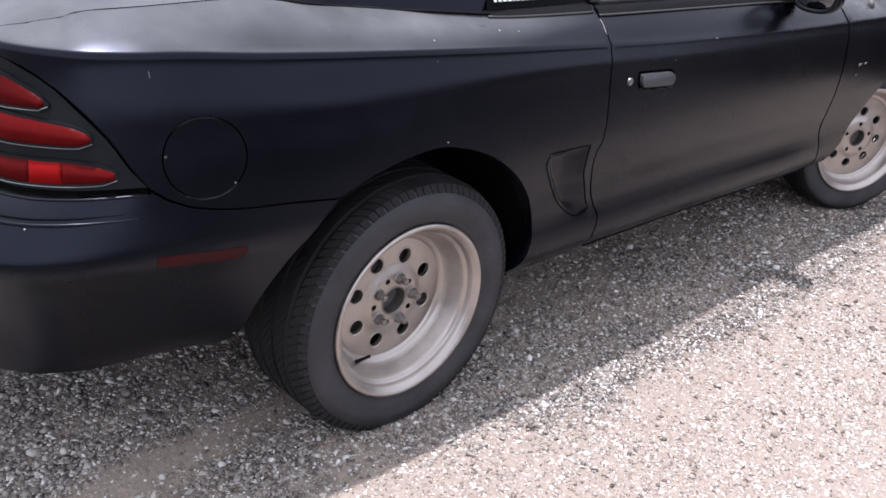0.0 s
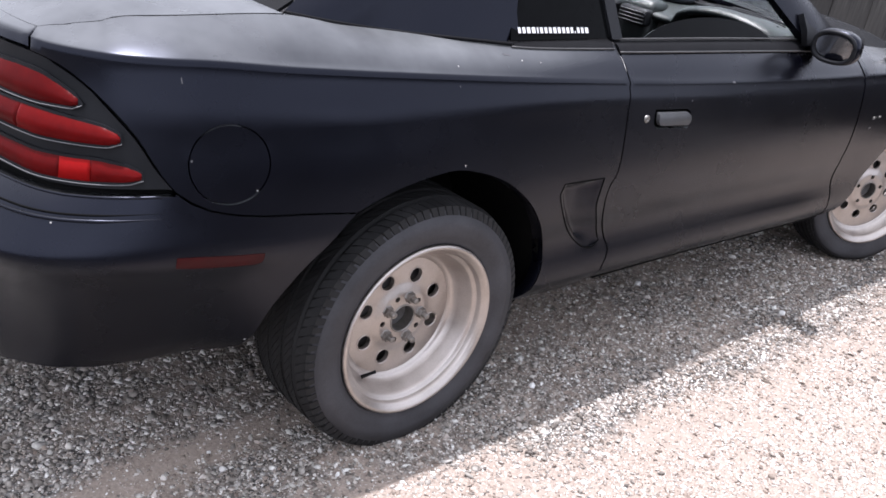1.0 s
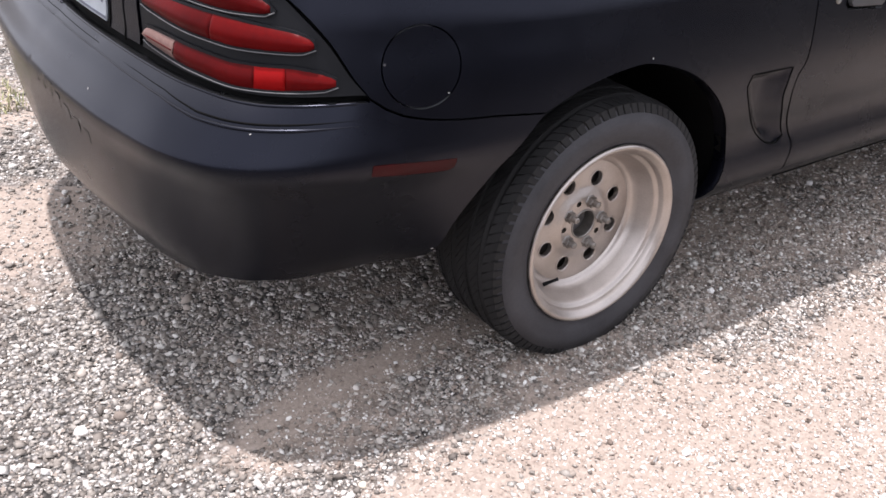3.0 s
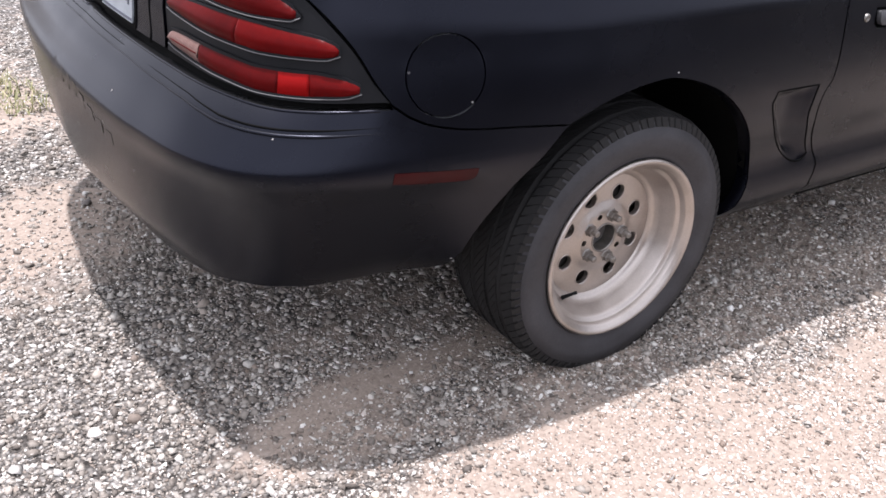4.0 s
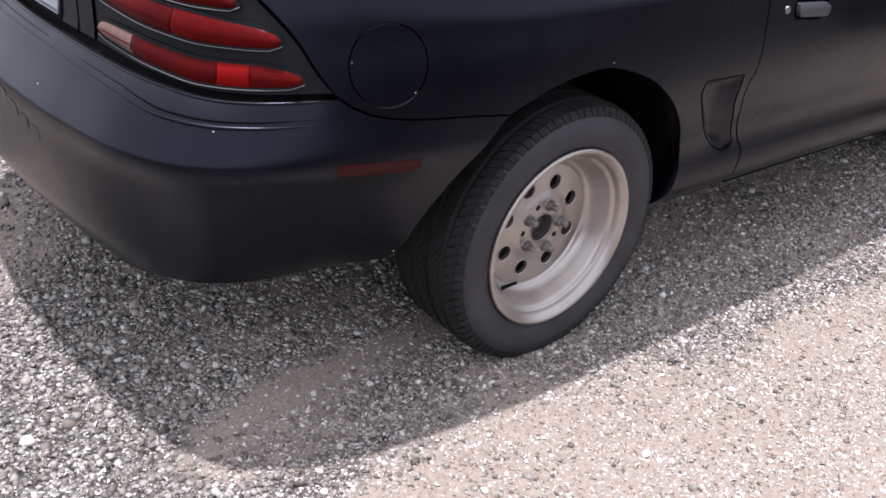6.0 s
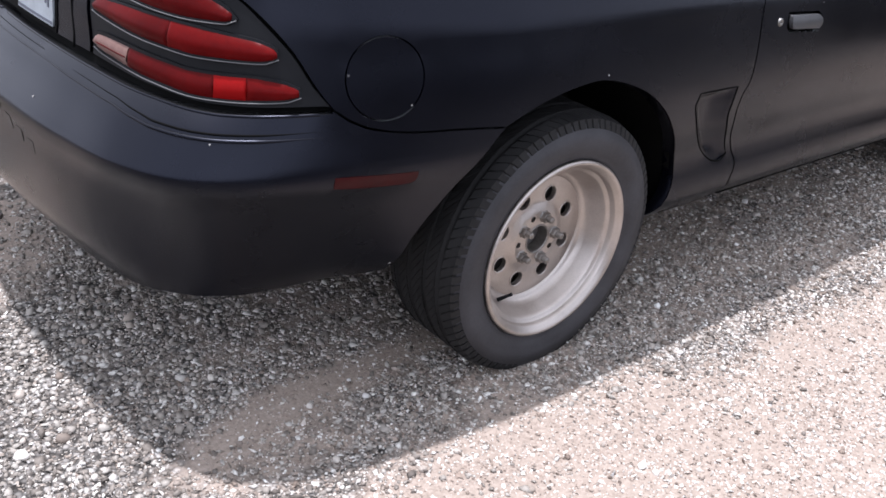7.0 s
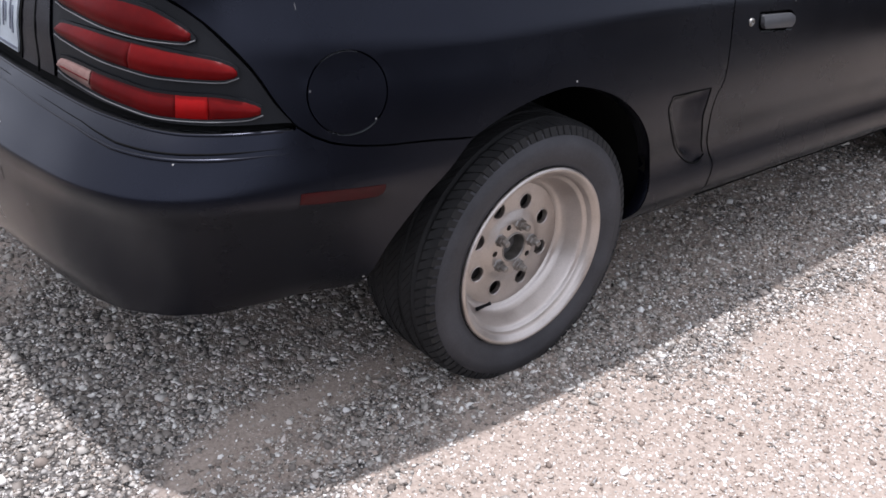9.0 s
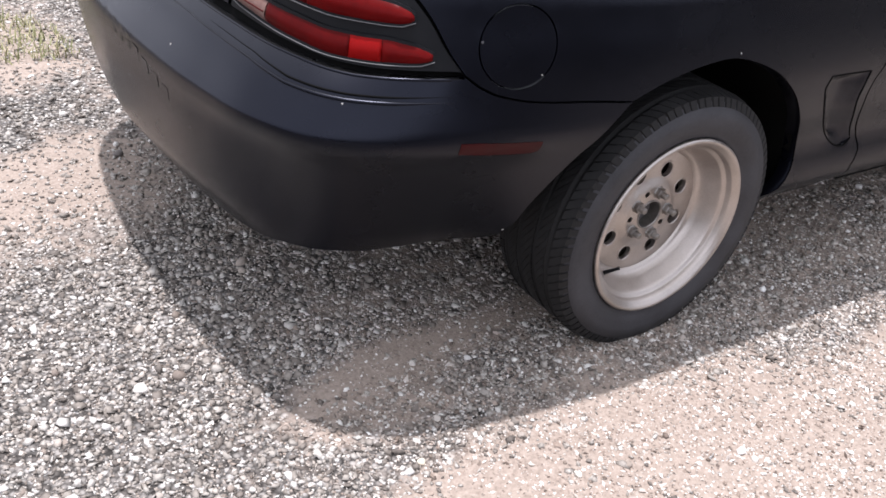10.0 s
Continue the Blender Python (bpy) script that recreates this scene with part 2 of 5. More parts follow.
PLAN_U, PLAN_XY, PLAN_T = plan_table()
U_REAR, U_FRONT = PLAN_U[0], PLAN_U[-1]
ST_U = np.array([max(min(s[0], U_FRONT), U_REAR) for s in STATIONS])
ST_D = np.array([s[1] for s in STATIONS])
ST_Z = np.array([s[2] for s in STATIONS])


def skin(u, w, inset=0.0):
    """Points of the right side's skin: u metres along the plan curve (0 beside the rear axle, forward positive), w the row's height."""
    u, w = np.atleast_1d(np.asarray(u, float)), np.atleast_1d(np.asarray(w, float))
    px, py = np.interp(u, PLAN_U, PLAN_XY[:, 0]), np.interp(u, PLAN_U, PLAN_XY[:, 1])
    tx, ty = np.interp(u, PLAN_U, PLAN_T[:, 0]), np.interp(u, PLAN_U, PLAN_T[:, 1])
    n = np.hypot(tx, ty)
    D, Z = hermite(ST_U, ST_D, u), hermite(ST_U, ST_Z, u)
    d, z = np.empty_like(u), np.empty_like(u)
    m = ROWS_W
    i = np.clip(np.searchsorted(m, w) - 1, 0, len(m) - 2)
    k = np.arange(len(u))
    t = np.clip((w - m[i]) / (m[i + 1] - m[i]), -0.5, 1.5)

    def rows(A):
        h = np.diff(m)
        s = np.diff(A, axis=1) / h
        g = np.empty_like(A)
        g[:, 1:-1] = (s[:, :-1] * h[1:] + s[:, 1:] * h[:-1]) / (h[1:] + h[:-1])
        g[:, 0], g[:, -1] = s[:, 0], s[:, -1]
        a, b, hh = A[k, i], A[k, i + 1], h[i]
        return ((1 + 2 * t) * (1 - t) ** 2 * a + t * (1 - t) ** 2 * hh * g[k, i] + t * t * (3 - 2 * t) * b + t * t * (t - 1) * hh * g[k, i + 1])

    d, z = rows(D) + inset, rows(Z)
    # the inside of the curve lies to the left of the forward tangent
    return np.stack([px - ty / n * d, py + tx / n * d, z], 1)
# ---- end of the skin ----


# ---- mesh helpers ----
from mathutils import geometry


def part(name, bm, material, parent=None, label="", smooth=True, m=None):
    me = bpy.data.meshes.new(name)
    if isinstance(bm, bmesh.types.BMesh):
        bm.to_mesh(me)
        bm.free()
    else:
        me.from_pydata([tuple(v) for v in bm[0]], [], [tuple(f) for f in bm[1]])
    if smooth:
        me.shade_smooth()
    me.materials.append(material)
    ob = new(name, me)
    if m is not None:
        ob.matrix_world = m
    if parent is not None:
        ob.parent = parent
    if label:
        ob["label"] = label
    return ob


def thing(name, label, category, group="", kind="", at=(0, 0, 0)):
    ob = new(name)
    ob.location = at
    ob.empty_display_size = 0.1
    return tagged(ob, label, category, group, kind)


def arc(points, step=0.02, closed=False):
    """A dense smooth polyline through the points."""
    p = np.array(points, float)
    n = len(p)
    out = []
    last = n if closed else n - 1
    for i in range(last):
        p0 = p[(i - 1) % n] if closed or i > 0 else p[0]
        p1, p2 = p[i % n], p[(i + 1) % n]
        p3 = p[(i + 2) % n] if closed or i + 2 < n else p[-1]
        k = max(1, int(np.linalg.norm(p2 - p1) / step))
        for j in range(k):
            t = j / k
            out.append(0.5 * (2 * p1 + (p2 - p0) * t + (2 * p0 - 5 * p1 + 4 * p2 - p3) * t * t + (3 * p1 - p0 - 3 * p2 + p3) * t ** 3))
    if not closed:
        out.append(p[-1])
    return np.array(out)


def path(*pieces, step=0.02):
    """Joins smooth runs into one outline; each run is a list of points."""
    out = []
    for run in pieces:
        q = arc(run, step) if len(run) > 1 else np.array(run, float)
        out += [v for v in q if not out or np.linalg.norm(v - out[-1]) > 1e-4]
    if np.linalg.norm(out[0] - out[-1]) < 1e-4:
        out.pop()
    return np.array(out)


def area(p):
    return 0.5 * np.sum(p[:, 0] * np.roll(p[:, 1], -1) - np.roll(p[:, 0], -1) * p[:, 1])


def shrink(p, gap):
    """The closed outline moved inwards by gap."""
    if area(p) < 0:
        p = p[::-1]
    a, b = np.roll(p, 1, 0), np.roll(p, -1, 0)
    t = b - a
    t /= np.maximum(np.linalg.norm(t, axis=1), 1e-9)[:, None]
    return p + np.stack([-t[:, 1], t[:, 0]], 1) * gap


def inside(q, poly):
    x, y = q[:, 0], q[:, 1]
    c = np.zeros(len(q), bool)
    a, b = poly, np.roll(poly, -1, 0)
    for (x1, y1), (x2, y2) in zip(a, b):
        if y1 != y2:
            c ^= ((y1 > y) != (y2 > y)) & (x < (x2 - x1) * (y - y1) / (y2 - y1) + x1)
    return c


def clear_of(q, poly, d):
    k = np.ones(len(q), bool)
    for i in range(0, len(poly)):
        k &= (np.abs(q - poly[i]).max(1) > d)
    return k


def fill(outline, holes=(), step=0.025, rows=()):
    """Triangles over an outline with holes: 2D points, faces and the boundary loops as index lists."""
    loops = [outline if area(outline) > 0 else outline[::-1]] + [h if area(h) < 0 else h[::-1] for h in holes]
    lo, hi = loops[0].min(0), loops[0].max(0)
    gx, gy = np.meshgrid(np.arange(lo[0] + step / 2, hi[0], step), np.arange(lo[1] + step / 2, hi[1], step))
    g = np.stack([gx.ravel(), gy.ravel()], 1)
    g[:, 0] += (np.round((g[:, 1] - lo[1]) / step) % 2) * step * 0.5
    for w in rows:
        g = g[np.abs(g[:, 1] - w) > 0.005]
    for w in rows:
        k = np.arange(lo[0] + step / 2, hi[0], step * 0.8)
        g = np.vstack([g, np.stack([k, np.full(len(k), w)], 1)])
    g = g[inside(g, loops[0])]
    for h in loops[1:]:
        g = g[~inside(g, h)]
    for lp in loops:
        if len(g):
            g = g[clear_of(g, lp, min(step * 0.45, 0.010))]
    pts, edges = [], []
    for lp in loops:
        s = len(pts)
        pts += [Vector(v) for v in lp]
        edges += [(s + i, s + (i + 1) % len(lp)) for i in range(len(lp))]
    pts += [Vector(v) for v in g]
    v, e, f, ov, _, _ = geometry.delaunay_2d_cdt(pts, edges, [], 0, 1e-6)
    v = np.array([tuple(p) for p in v])
    tri = np.array([t for t in f if len(t) == 3])
    c = v[tri].mean(1)
    keep = inside(c, loops[0])
    for h in loops[1:]:
        keep &= ~inside(c, h)
    tri = tri[keep]
    back = {o: i for i, os in enumerate(ov) for o in os}
    out, s = [], 0
    for lp in loops:
        out.append([back[s + i] for i in range(len(lp))])
        s += len(lp)
    return v, [tuple(t) for t in tri], out


def mirrored(vf):
    v, f = vf
    w = np.array(v) * (1, -1, 1)
    return w, [tuple(reversed(t)) for t in f]


def merged(*vfs):
    v, f = [], []
    for a, b in vfs:
        s = len(v)
        v += [tuple(p) for p in a]
        f += [tuple(i + s for i in t) for t in b]
    return np.array(v), f


def joined(vf):
    """A half and its mirror image, welded along the car's middle."""
    v, f = np.array(vf[0]), vf[1]
    v[:, 1] = np.where(v[:, 1] > -0.004, 0.0, v[:, 1])
    f = [t for t in f if any(v[i, 1] < 0 for i in t)]
    n = len(v)
    far = lambda i: i if v[i, 1] == 0 else i + n
    return np.vstack([v, v * (1, -1, 1)]), [tuple(t) for t in f] + [tuple(far(i) for i in reversed(t)) for t in f]


def edged(v3, faces, loops, inner):
    """Adds a folded edge from every boundary loop to the inner points."""
    v3, n = list(v3), len(v3)
    f = list(faces)
    for lp in loops:
        s, m = len(v3), len(lp)
        v3 += [v3[i] for i in lp] + [inner[i] for i in lp]
        for k in range(m):
            l = (k + 1) % m
            f.append((s + l, s + k, s + m + k, s + m + l))
    return np.array(v3), f


def skin_panel(outline, holes=(), step=0.025, gap=0.002, fold=0.014, lift=0.0, hole_gap=0.002, shape=None, rows=(0.609, 0.616, 0.622, 0.630, 0.937, 0.945, 0.952, 0.960)):
    """A sheet of the car's skin over an outline in (u, w), with folded edges. shape(u, w) may give an extra inset."""
    o = shrink(outline, gap)
    hs = [shrink(h, -(hole_gap[k] if isinstance(hole_gap, tuple) else hole_gap)) for k, h in enumerate(holes)]
    v, f, loops = fill(o, hs, step, rows)
    extra = shape(v[:, 0], v[:, 1]) if shape else 0.0
    top = skin(v[:, 0], v[:, 1], -lift + extra)
    low = skin(v[:, 0], v[:, 1], -lift + extra + fold)
    return edged(top, f, loops, low)


def sheet(rows, fold=0.01, thick=True):
    """A grid of 3D points (rows x columns) as a sheet with thickness."""
    g = np.array(rows, float)
    r, c = g.shape[:2]
    n = np.cross(np.gradient(g, axis=1).reshape(-1, 3), np.gradient(g, axis=0).reshape(-1, 3)).mean(0)
    if np.dot(n, g.reshape(-1, 3).mean(0) - (1.0, 0.0, 0.55)) < 0:
        g = g[:, ::-1]
    du, dv = np.gradient(g, axis=1), np.gradient(g, axis=0)
    n = np.cross(du.reshape(-1, 3), dv.reshape(-1, 3))
    n /= np.maximum(np.linalg.norm(n, axis=1), 1e-9)[:, None]
    v = g.reshape(-1, 3)
    f = [(i * c + j, i * c + j + 1, (i + 1) * c + j + 1, (i + 1) * c + j) for i in range(r - 1) for j in range(c - 1)]
    if not thick:
        return v, f
    w = v - n * fold
    s = len(v)
    rim = [i for i in range(c)] + [k * c + c - 1 for k in range(1, r)] + [(r - 1) * c + j for j in range(c - 2, -1, -1)] + [k * c for k in range(r - 2, 0, -1)]
    back = [tuple(reversed([i + s for i in t])) for t in f]
    k0, m = 2 * s, len(rim)
    side = [(k0 + k, k0 + m + k, k0 + m + (k + 1) % m, k0 + (k + 1) % m) for k in range(m)]
    return np.vstack([v, w, v[rim], w[rim]]), f + back + side


def loft(a, b, n=8, bulge=(0, 0, 0), m=24):
    """Rows between two 3D curves resampled to m points."""
    a, b = resample(a, m), resample(b, m)
    out = []
    for k in range(n + 1):
        t = k / n
        out.append(a * (1 - t) + b * t + np.array(bulge) * 4 * t * (1 - t))
    return np.array(out)


def resample(p, m):
    p = arc(p, 0.02) if len(p) > 2 else np.array(p, float)
    s = np.r_[0, np.cumsum(np.linalg.norm(np.diff(p, axis=0), axis=1))]
    q = np.linspace(0, s[-1], m)
    return np.stack([np.interp(q, s, p[:, k]) for k in range(p.shape[1])], 1)


def tube(points, radius, sides=8, closed=False):
    p = np.array(points, float)
    n = len(p)
    rad = np.broadcast_to(np.array(radius, float), (n,))
    t = np.gradient(p, axis=0) if not closed else np.roll(p, -1, 0) - np.roll(p, 1, 0)
    v, f = [], []
    for i in range(n):
        d = Vector(t[i]).normalized()
        s = d.cross(Vector((0.13, 0.31, 0.94))).normalized()
        h = d.cross(s)
        for k in range(sides):
            a = 2 * math.pi * k / sides
            v.append(tuple(Vector(p[i]) + float(rad[i]) * (math.cos(a) * s + math.sin(a) * h)))
    for i in range(n if closed else n - 1):
        j = (i + 1) % n
        for k in range(sides):
            l = (k + 1) % sides
            f.append((i * sides + k, i * sides + l, j * sides + l, j * sides + k))
    if not closed:
        f.append(tuple(range(sides - 1, -1, -1)))
        f.append(tuple(range((n - 1) * sides, n * sides)))
    return np.array(v), f


def lathe(profile, seg=96):
    """A profile of (radius, y) turned round the y axis."""
    v, f = [], []
    n = len(profile)
    for k in range(seg):
        a = 2 * math.pi * k / seg
        v += [(r * math.cos(a), y, r * math.sin(a)) for r, y in profile]
    for k in range(seg):
        l = (k + 1) % seg
        for i in range(n - 1):
            f.append((k * n + i, k * n + i + 1, l * n + i + 1, l * n + i))
    return np.array(v), f


def box(cx, cy, cz, sx, sy, sz, bevel=0.005, seg=2):
    bm = bmesh.new()
    bmesh.ops.create_cube(bm, size=1.0)
    bmesh.ops.scale(bm, vec=(sx, sy, sz), verts=bm.verts)
    if bevel:
        bmesh.ops.bevel(bm, geom=bm.edges[:], offset=min(bevel, sx * 0.45, sy * 0.45, sz * 0.45), segments=seg, profile=0.5, affect="EDGES")
    bmesh.ops.translate(bm, vec=(cx, cy, cz), verts=bm.verts)
    return bm


def turned(vf, ry=0, at=(0, 0, 0)):
    v, f = vf
    m = Euler((0, ry, 0)).to_matrix()
    return np.array([tuple(m @ Vector(p) + Vector(at)) for p in v]), f


# ---- the car ----
car = thing("car", "flat black two-door coupe with bare aluminium drag wheels parked on gravel", "car")

ARCH = [(-0.254, 0.667), (-0.220, 0.681), (-0.155, 0.703), (-0.055, 0.7225), (0.040, 0.725), (0.165, 0.687), (0.262, 0.625), (0.335, 0.554),
        (0.396, 0.480), (0.410, 0.445), (0.404, 0.405), (0.380, 0.360), (0.360, 0.325), (0.345, 0.300)]
SEAM = [(-0.254, 0.667), (-0.36, 0.677), (-0.46, 0.683), (-0.52, 0.690), (-0.572, 0.702), (-0.606, 0.717), (-0.636, 0.737)]
LAMP_EDGE = [(-0.636, 0.737), (-0.663, 0.770), (-0.703, 0.830), (-0.753, 0.876), (-0.82, 0.904), (-0.892, 0.920), (-1.0, 0.928)]
DOOR_REAR = [(0.612, 1.03), (0.616, 0.98), (0.614, 0.92), (0.609, 0.81), (0.606, 0.72), (0.604, 0.662), (0.601, 0.648), (0.587, 0.622), (0.589, 0.575), (0.613, 0.522), (0.650, 0.472), (0.680, 0.427), (0.683, 0.415), (0.676, 0.395), (0.663, 0.365), (0.659, 0.335), (0.668, 0.30)]
DOOR_FRONT = [(2.02, 1.03), (1.985, 0.80), (1.968, 0.62), (1.978, 0.52), (2.02, 0.43), (2.03, 0.34)]
BUMPER_ARCH = [(-0.254, 0.667), (-0.304, 0.615), (-0.348, 0.56), (-0.384, 0.49), (-0.405, 0.43), (-0.418, 0.37), (-0.436, 0.322)]


def circle(c, r, n=40):
    return np.array([(c[0] + r * math.cos(2 * math.pi * k / n), c[1] + r * math.sin(2 * math.pi * k / n)) for k in range(n)])


FUEL = circle((-0.532, 0.786), 0.080, 56) * (1, 0.925) + (0, 0.786 * 0.075)
SCOOP = path([(0.393, 0.650), (0.47, 0.649), (0.553, 0.647)], [(0.553, 0.647), (0.552, 0.607), (0.562, 0.557), (0.608, 0.495), (0.643, 0.447)],
             [(0.643, 0.447), (0.615, 0.433), (0.572, 0.440), (0.517, 0.474), (0.455, 0.526), (0.414, 0.575), (0.386, 0.622), (0.393, 0.650)], step=0.012)
MARKER = path([(-0.636, 0.594), (-0.60, 0.589), (-0.52, 0.582), (-0.472, 0.580), (-0.461, 0.585)], [(-0.461, 0.585), (-0.459, 0.596), (-0.461, 0.608)],
              [(-0.461, 0.608), (-0.52, 0.611), (-0.60, 0.617), (-0.636, 0.618)], [(-0.636, 0.618), (-0.636, 0.594)], step=0.015)

DECK_EDGE = [(-1.025, 0.973), (-1.005, 0.986), (-0.96, 0.997), (-0.88, 1.008), (-0.79, 1.019), (-0.70, 1.03)]

# quarter panel with its shoulder, reaching from the lamps to the door
QUARTER = path(ARCH[::-1], SEAM, LAMP_EDGE, [(-1.0, 0.928), (-1.010, 0.95), (-1.025, 0.973)], DECK_EDGE, [(-0.70, 1.03), (0.612, 1.03)], DOOR_REAR,
               [(0.668, 0.30), (0.668, 0.285), (0.52, 0.285), (0.345, 0.300)])


def both(name, vf, material, label=""):
    """One part on each flank of the car."""
    a = part(name, vf, material, car, label)
    b = part(name, mirrored(vf), material, car, label)
    return a, b


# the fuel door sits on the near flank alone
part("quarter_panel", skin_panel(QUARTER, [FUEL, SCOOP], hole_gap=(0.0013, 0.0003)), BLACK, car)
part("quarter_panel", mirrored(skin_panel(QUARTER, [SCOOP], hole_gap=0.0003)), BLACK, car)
part("fuel_door", skin_panel(FUEL, gap=0.0017, fold=0.012), BLACK, car, "round flush fuel filler door")


def scoop_depth(u, w):
    """A shallow dish: stepped under the top edge, chamfered along the curved rear edge, running out at the door."""
    rear = np.interp(w, [0.435, 0.440, 0.474, 0.526, 0.575, 0.622, 0.650], [0.605, 0.572, 0.517, 0.455, 0.414, 0.388, 0.393])
    fore = np.interp(w, [0.447, 0.495, 0.557, 0.607, 0.647], [0.643, 0.608, 0.562, 0.552, 0.553])

    def ease(x):
        x = np.clip(x, 0, 1)
        return x * x * (3 - 2 * x)

    a, b2, c = u - rear, fore - u, 0.648 - w
    return 0.0004 + 0.0042 * ease(b2 / 0.03) + 0.015 * ease((a - 0.012) / 0.016) * ease(b2 / 0.085) * ease((c - 0.004) / 0.014) * ease((w - 0.446) / 0.04)


# dark tube round the scoop, painting in its shaded rim
both("scoop_edge", tube(skin(SCOOP[:-1, 0], SCOOP[:-1, 1], 0.0004), 0.0022, 6, True), INNER)
both("side_scoop", skin_panel(SCOOP, gap=0.0003, fold=0.002, shape=scoop_depth, step=0.009, rows=()), BLACK)

# dark tubes paint the step's shade along the dish's top and curved rear edge
for run, r in (([(0.393, 0.650), (0.47, 0.649), (0.553, 0.647)], 0.0034), ([(0.389, 0.640), (0.386, 0.622), (0.414, 0.575), (0.455, 0.526), (0.517, 0.474), (0.572, 0.440), (0.615, 0.433)], 0.0027)):
    q = arc(run, 0.012)
    taper = np.clip(np.minimum(np.arange(len(q)) + 1, len(q) - np.arange(len(q))) / 4, 0.3, 1)
    both("scoop_rebate", tube(skin(q[:, 0], q[:, 1], 0.0018), r * taper, 6), INNER)

# rolled flange inside each rear arch
q = arc(ARCH, 0.02)
m = np.stack([(-0.0 - q[:, 0]), 0.34 - q[:, 1]], 1)
m /= np.linalg.norm(m, axis=1)[:, None]
flange = [skin(q[:, 0] + m[:, 0] * s, q[:, 1] + m[:, 1] * s, d) for s, d in ((-0.001, 0.004), (0.001, 0.010), (0.002, 0.020), (0.003, 0.034))]
both("arch_flange", sheet(np.array(flange), 0.002), BLACK)

# rear bumper cover, wrapped from arch to arch
BUMPER = path(BUMPER_ARCH, [(-0.436, 0.322), (-0.47, 0.316), (-0.60, 0.322), (-0.70, 0.330), (-0.80, 0.334), (-0.90, 0.335), (-1.0, 0.326), (-1.15, 0.304), (-1.3, 0.30), (U_REAR, 0.30)], [(U_REAR, 0.30), (U_REAR, 0.745)],
              [(U_REAR, 0.745), (-1.3, 0.742), (-1.0, 0.736), (-0.85, 0.732), (-0.70, 0.733), (-0.636, 0.733)], SEAM[::-1])


def bumper_half():
    v, f = skin_panel(BUMPER, [MARKER], step=0.022, gap=0.0026, fold=0.02, hole_gap=0.0003)
    return v, f


part("bumper_cover", joined(bumper_half()), BUMPER_BLACK, car, "flat black moulded rear bumper cover")
us = np.linspace(U_REAR, -0.655, 90)
line = np.interp(us, [-1.68, -1.37, -1.11, -1.0, -0.85, -0.65], [0.725, 0.722, 0.712, 0.700, 0.697, 0.697])
thin = np.clip((-0.655 - us) / 0.12, 0.15, 1) * np.interp(us, [-1.4, -1.1, -1.0], [0.45, 0.6, 1.0])
for name, dw, r, out, mat in (("bumper_groove", 0.004, 0.0020, -0.0012, INNER), ("bumper_bead", -0.006, 0.0038, -0.0025, BUMPER_BLACK)):
    q = tube(skin(us, line + dw, 0.0), r * thin, 8)
    part(name, merged(q, mirrored(q)), mat, car)
both("side_marker", skin_panel(MARKER, gap=0.001, fold=0.008, shape=lambda u, w: 0.003 + 0 * u, step=0.012), PLASTIC)

# tail lamp housing
HOUSING = path([(-0.640, 0.742), (-0.668, 0.775), (-0.704, 0.827), (-0.757, 0.873), (-0.822, 0.903), (-0.90, 0.919), (-1.0, 0.928), (-1.3, 0.935)],
               [(-1.3, 0.935), (-1.282, 0.84), (-1.258, 0.755)], [(-1.258, 0.755), (-1.0, 0.745), (-0.85, 0.741), (-0.640, 0.742)])
both("lamp_housing", skin_panel(HOUSING, gap=0.001, fold=0.02, shape=lambda u, w: 0.004 + 0 * u), PLASTIC, "black tail lamp surround")

# doors, sills and front wings
DOOR = path(DOOR_REAR[::-1][1:], [(0.612, 1.03), (2.02, 1.03)], DOOR_FRONT, [(2.03, 0.34), (1.5, 0.333), (1.0, 0.331), (0.659, 0.335)])
HANDLE_RECESS = path([(0.733, 0.827), (0.881, 0.820)], [(0.881, 0.820), (0.898, 0.806), (0.901, 0.770), (0.891, 0.757)], [(0.891, 0.757), (0.746, 0.768)],
                     [(0.746, 0.768), (0.732, 0.780), (0.733, 0.827)], step=0.012)
both("door", skin_panel(DOOR, [HANDLE_RECESS], gap=0.0030), BLACK)
both("sill", skin_panel(path([(0.674, 0.285), (2.24, 0.285)], [(2.24, 0.285), (2.2, 0.325)], [(2.2, 0.325), (2.03, 0.333), (1.5, 0.327), (1.0, 0.325), (0.664, 0.329)], [(0.664, 0.329), (0.674, 0.285)]), shape=lambda u, w: 0.016 + 0 * u), PLASTIC)
us = np.linspace(0.675, 2.03, 60)
# dark strip painted for the shadow gap below the door
both("sill_seal", tube(skin(us, 0.329 + 0 * us, 0.003), 0.0065, 6), INNER, "dark strip standing for the shadow gap under the door")
both("sill_lip", tube(skin(us, 0.306 + 0 * us, 0.012), 0.0042, 6), TRIM_LIP, "scuffed lower lip of the sill")
FRONT_ARCH = [(2.573 + 0.37 * math.cos(a), 0.315 + 0.37 * math.sin(a)) for a in np.linspace(math.radians(165), math.radians(5), 20)]
WING = path([(2.03, 1.03), (1.991, 0.80), (1.974, 0.62), (1.984, 0.52), (2.026, 0.43), (2.036, 0.335)], [(2.036, 0.335), (2.12, 0.34), FRONT_ARCH[0]], FRONT_ARCH,
            [FRONT_ARCH[-1], (3.1, 0.42), (3.3, 0.62), (3.35, 0.80), (3.3, 1.03)], [(3.3, 1.03), (2.03, 1.03)])
both("front_wing", skin_panel(WING, gap=0.0008), BLACK)
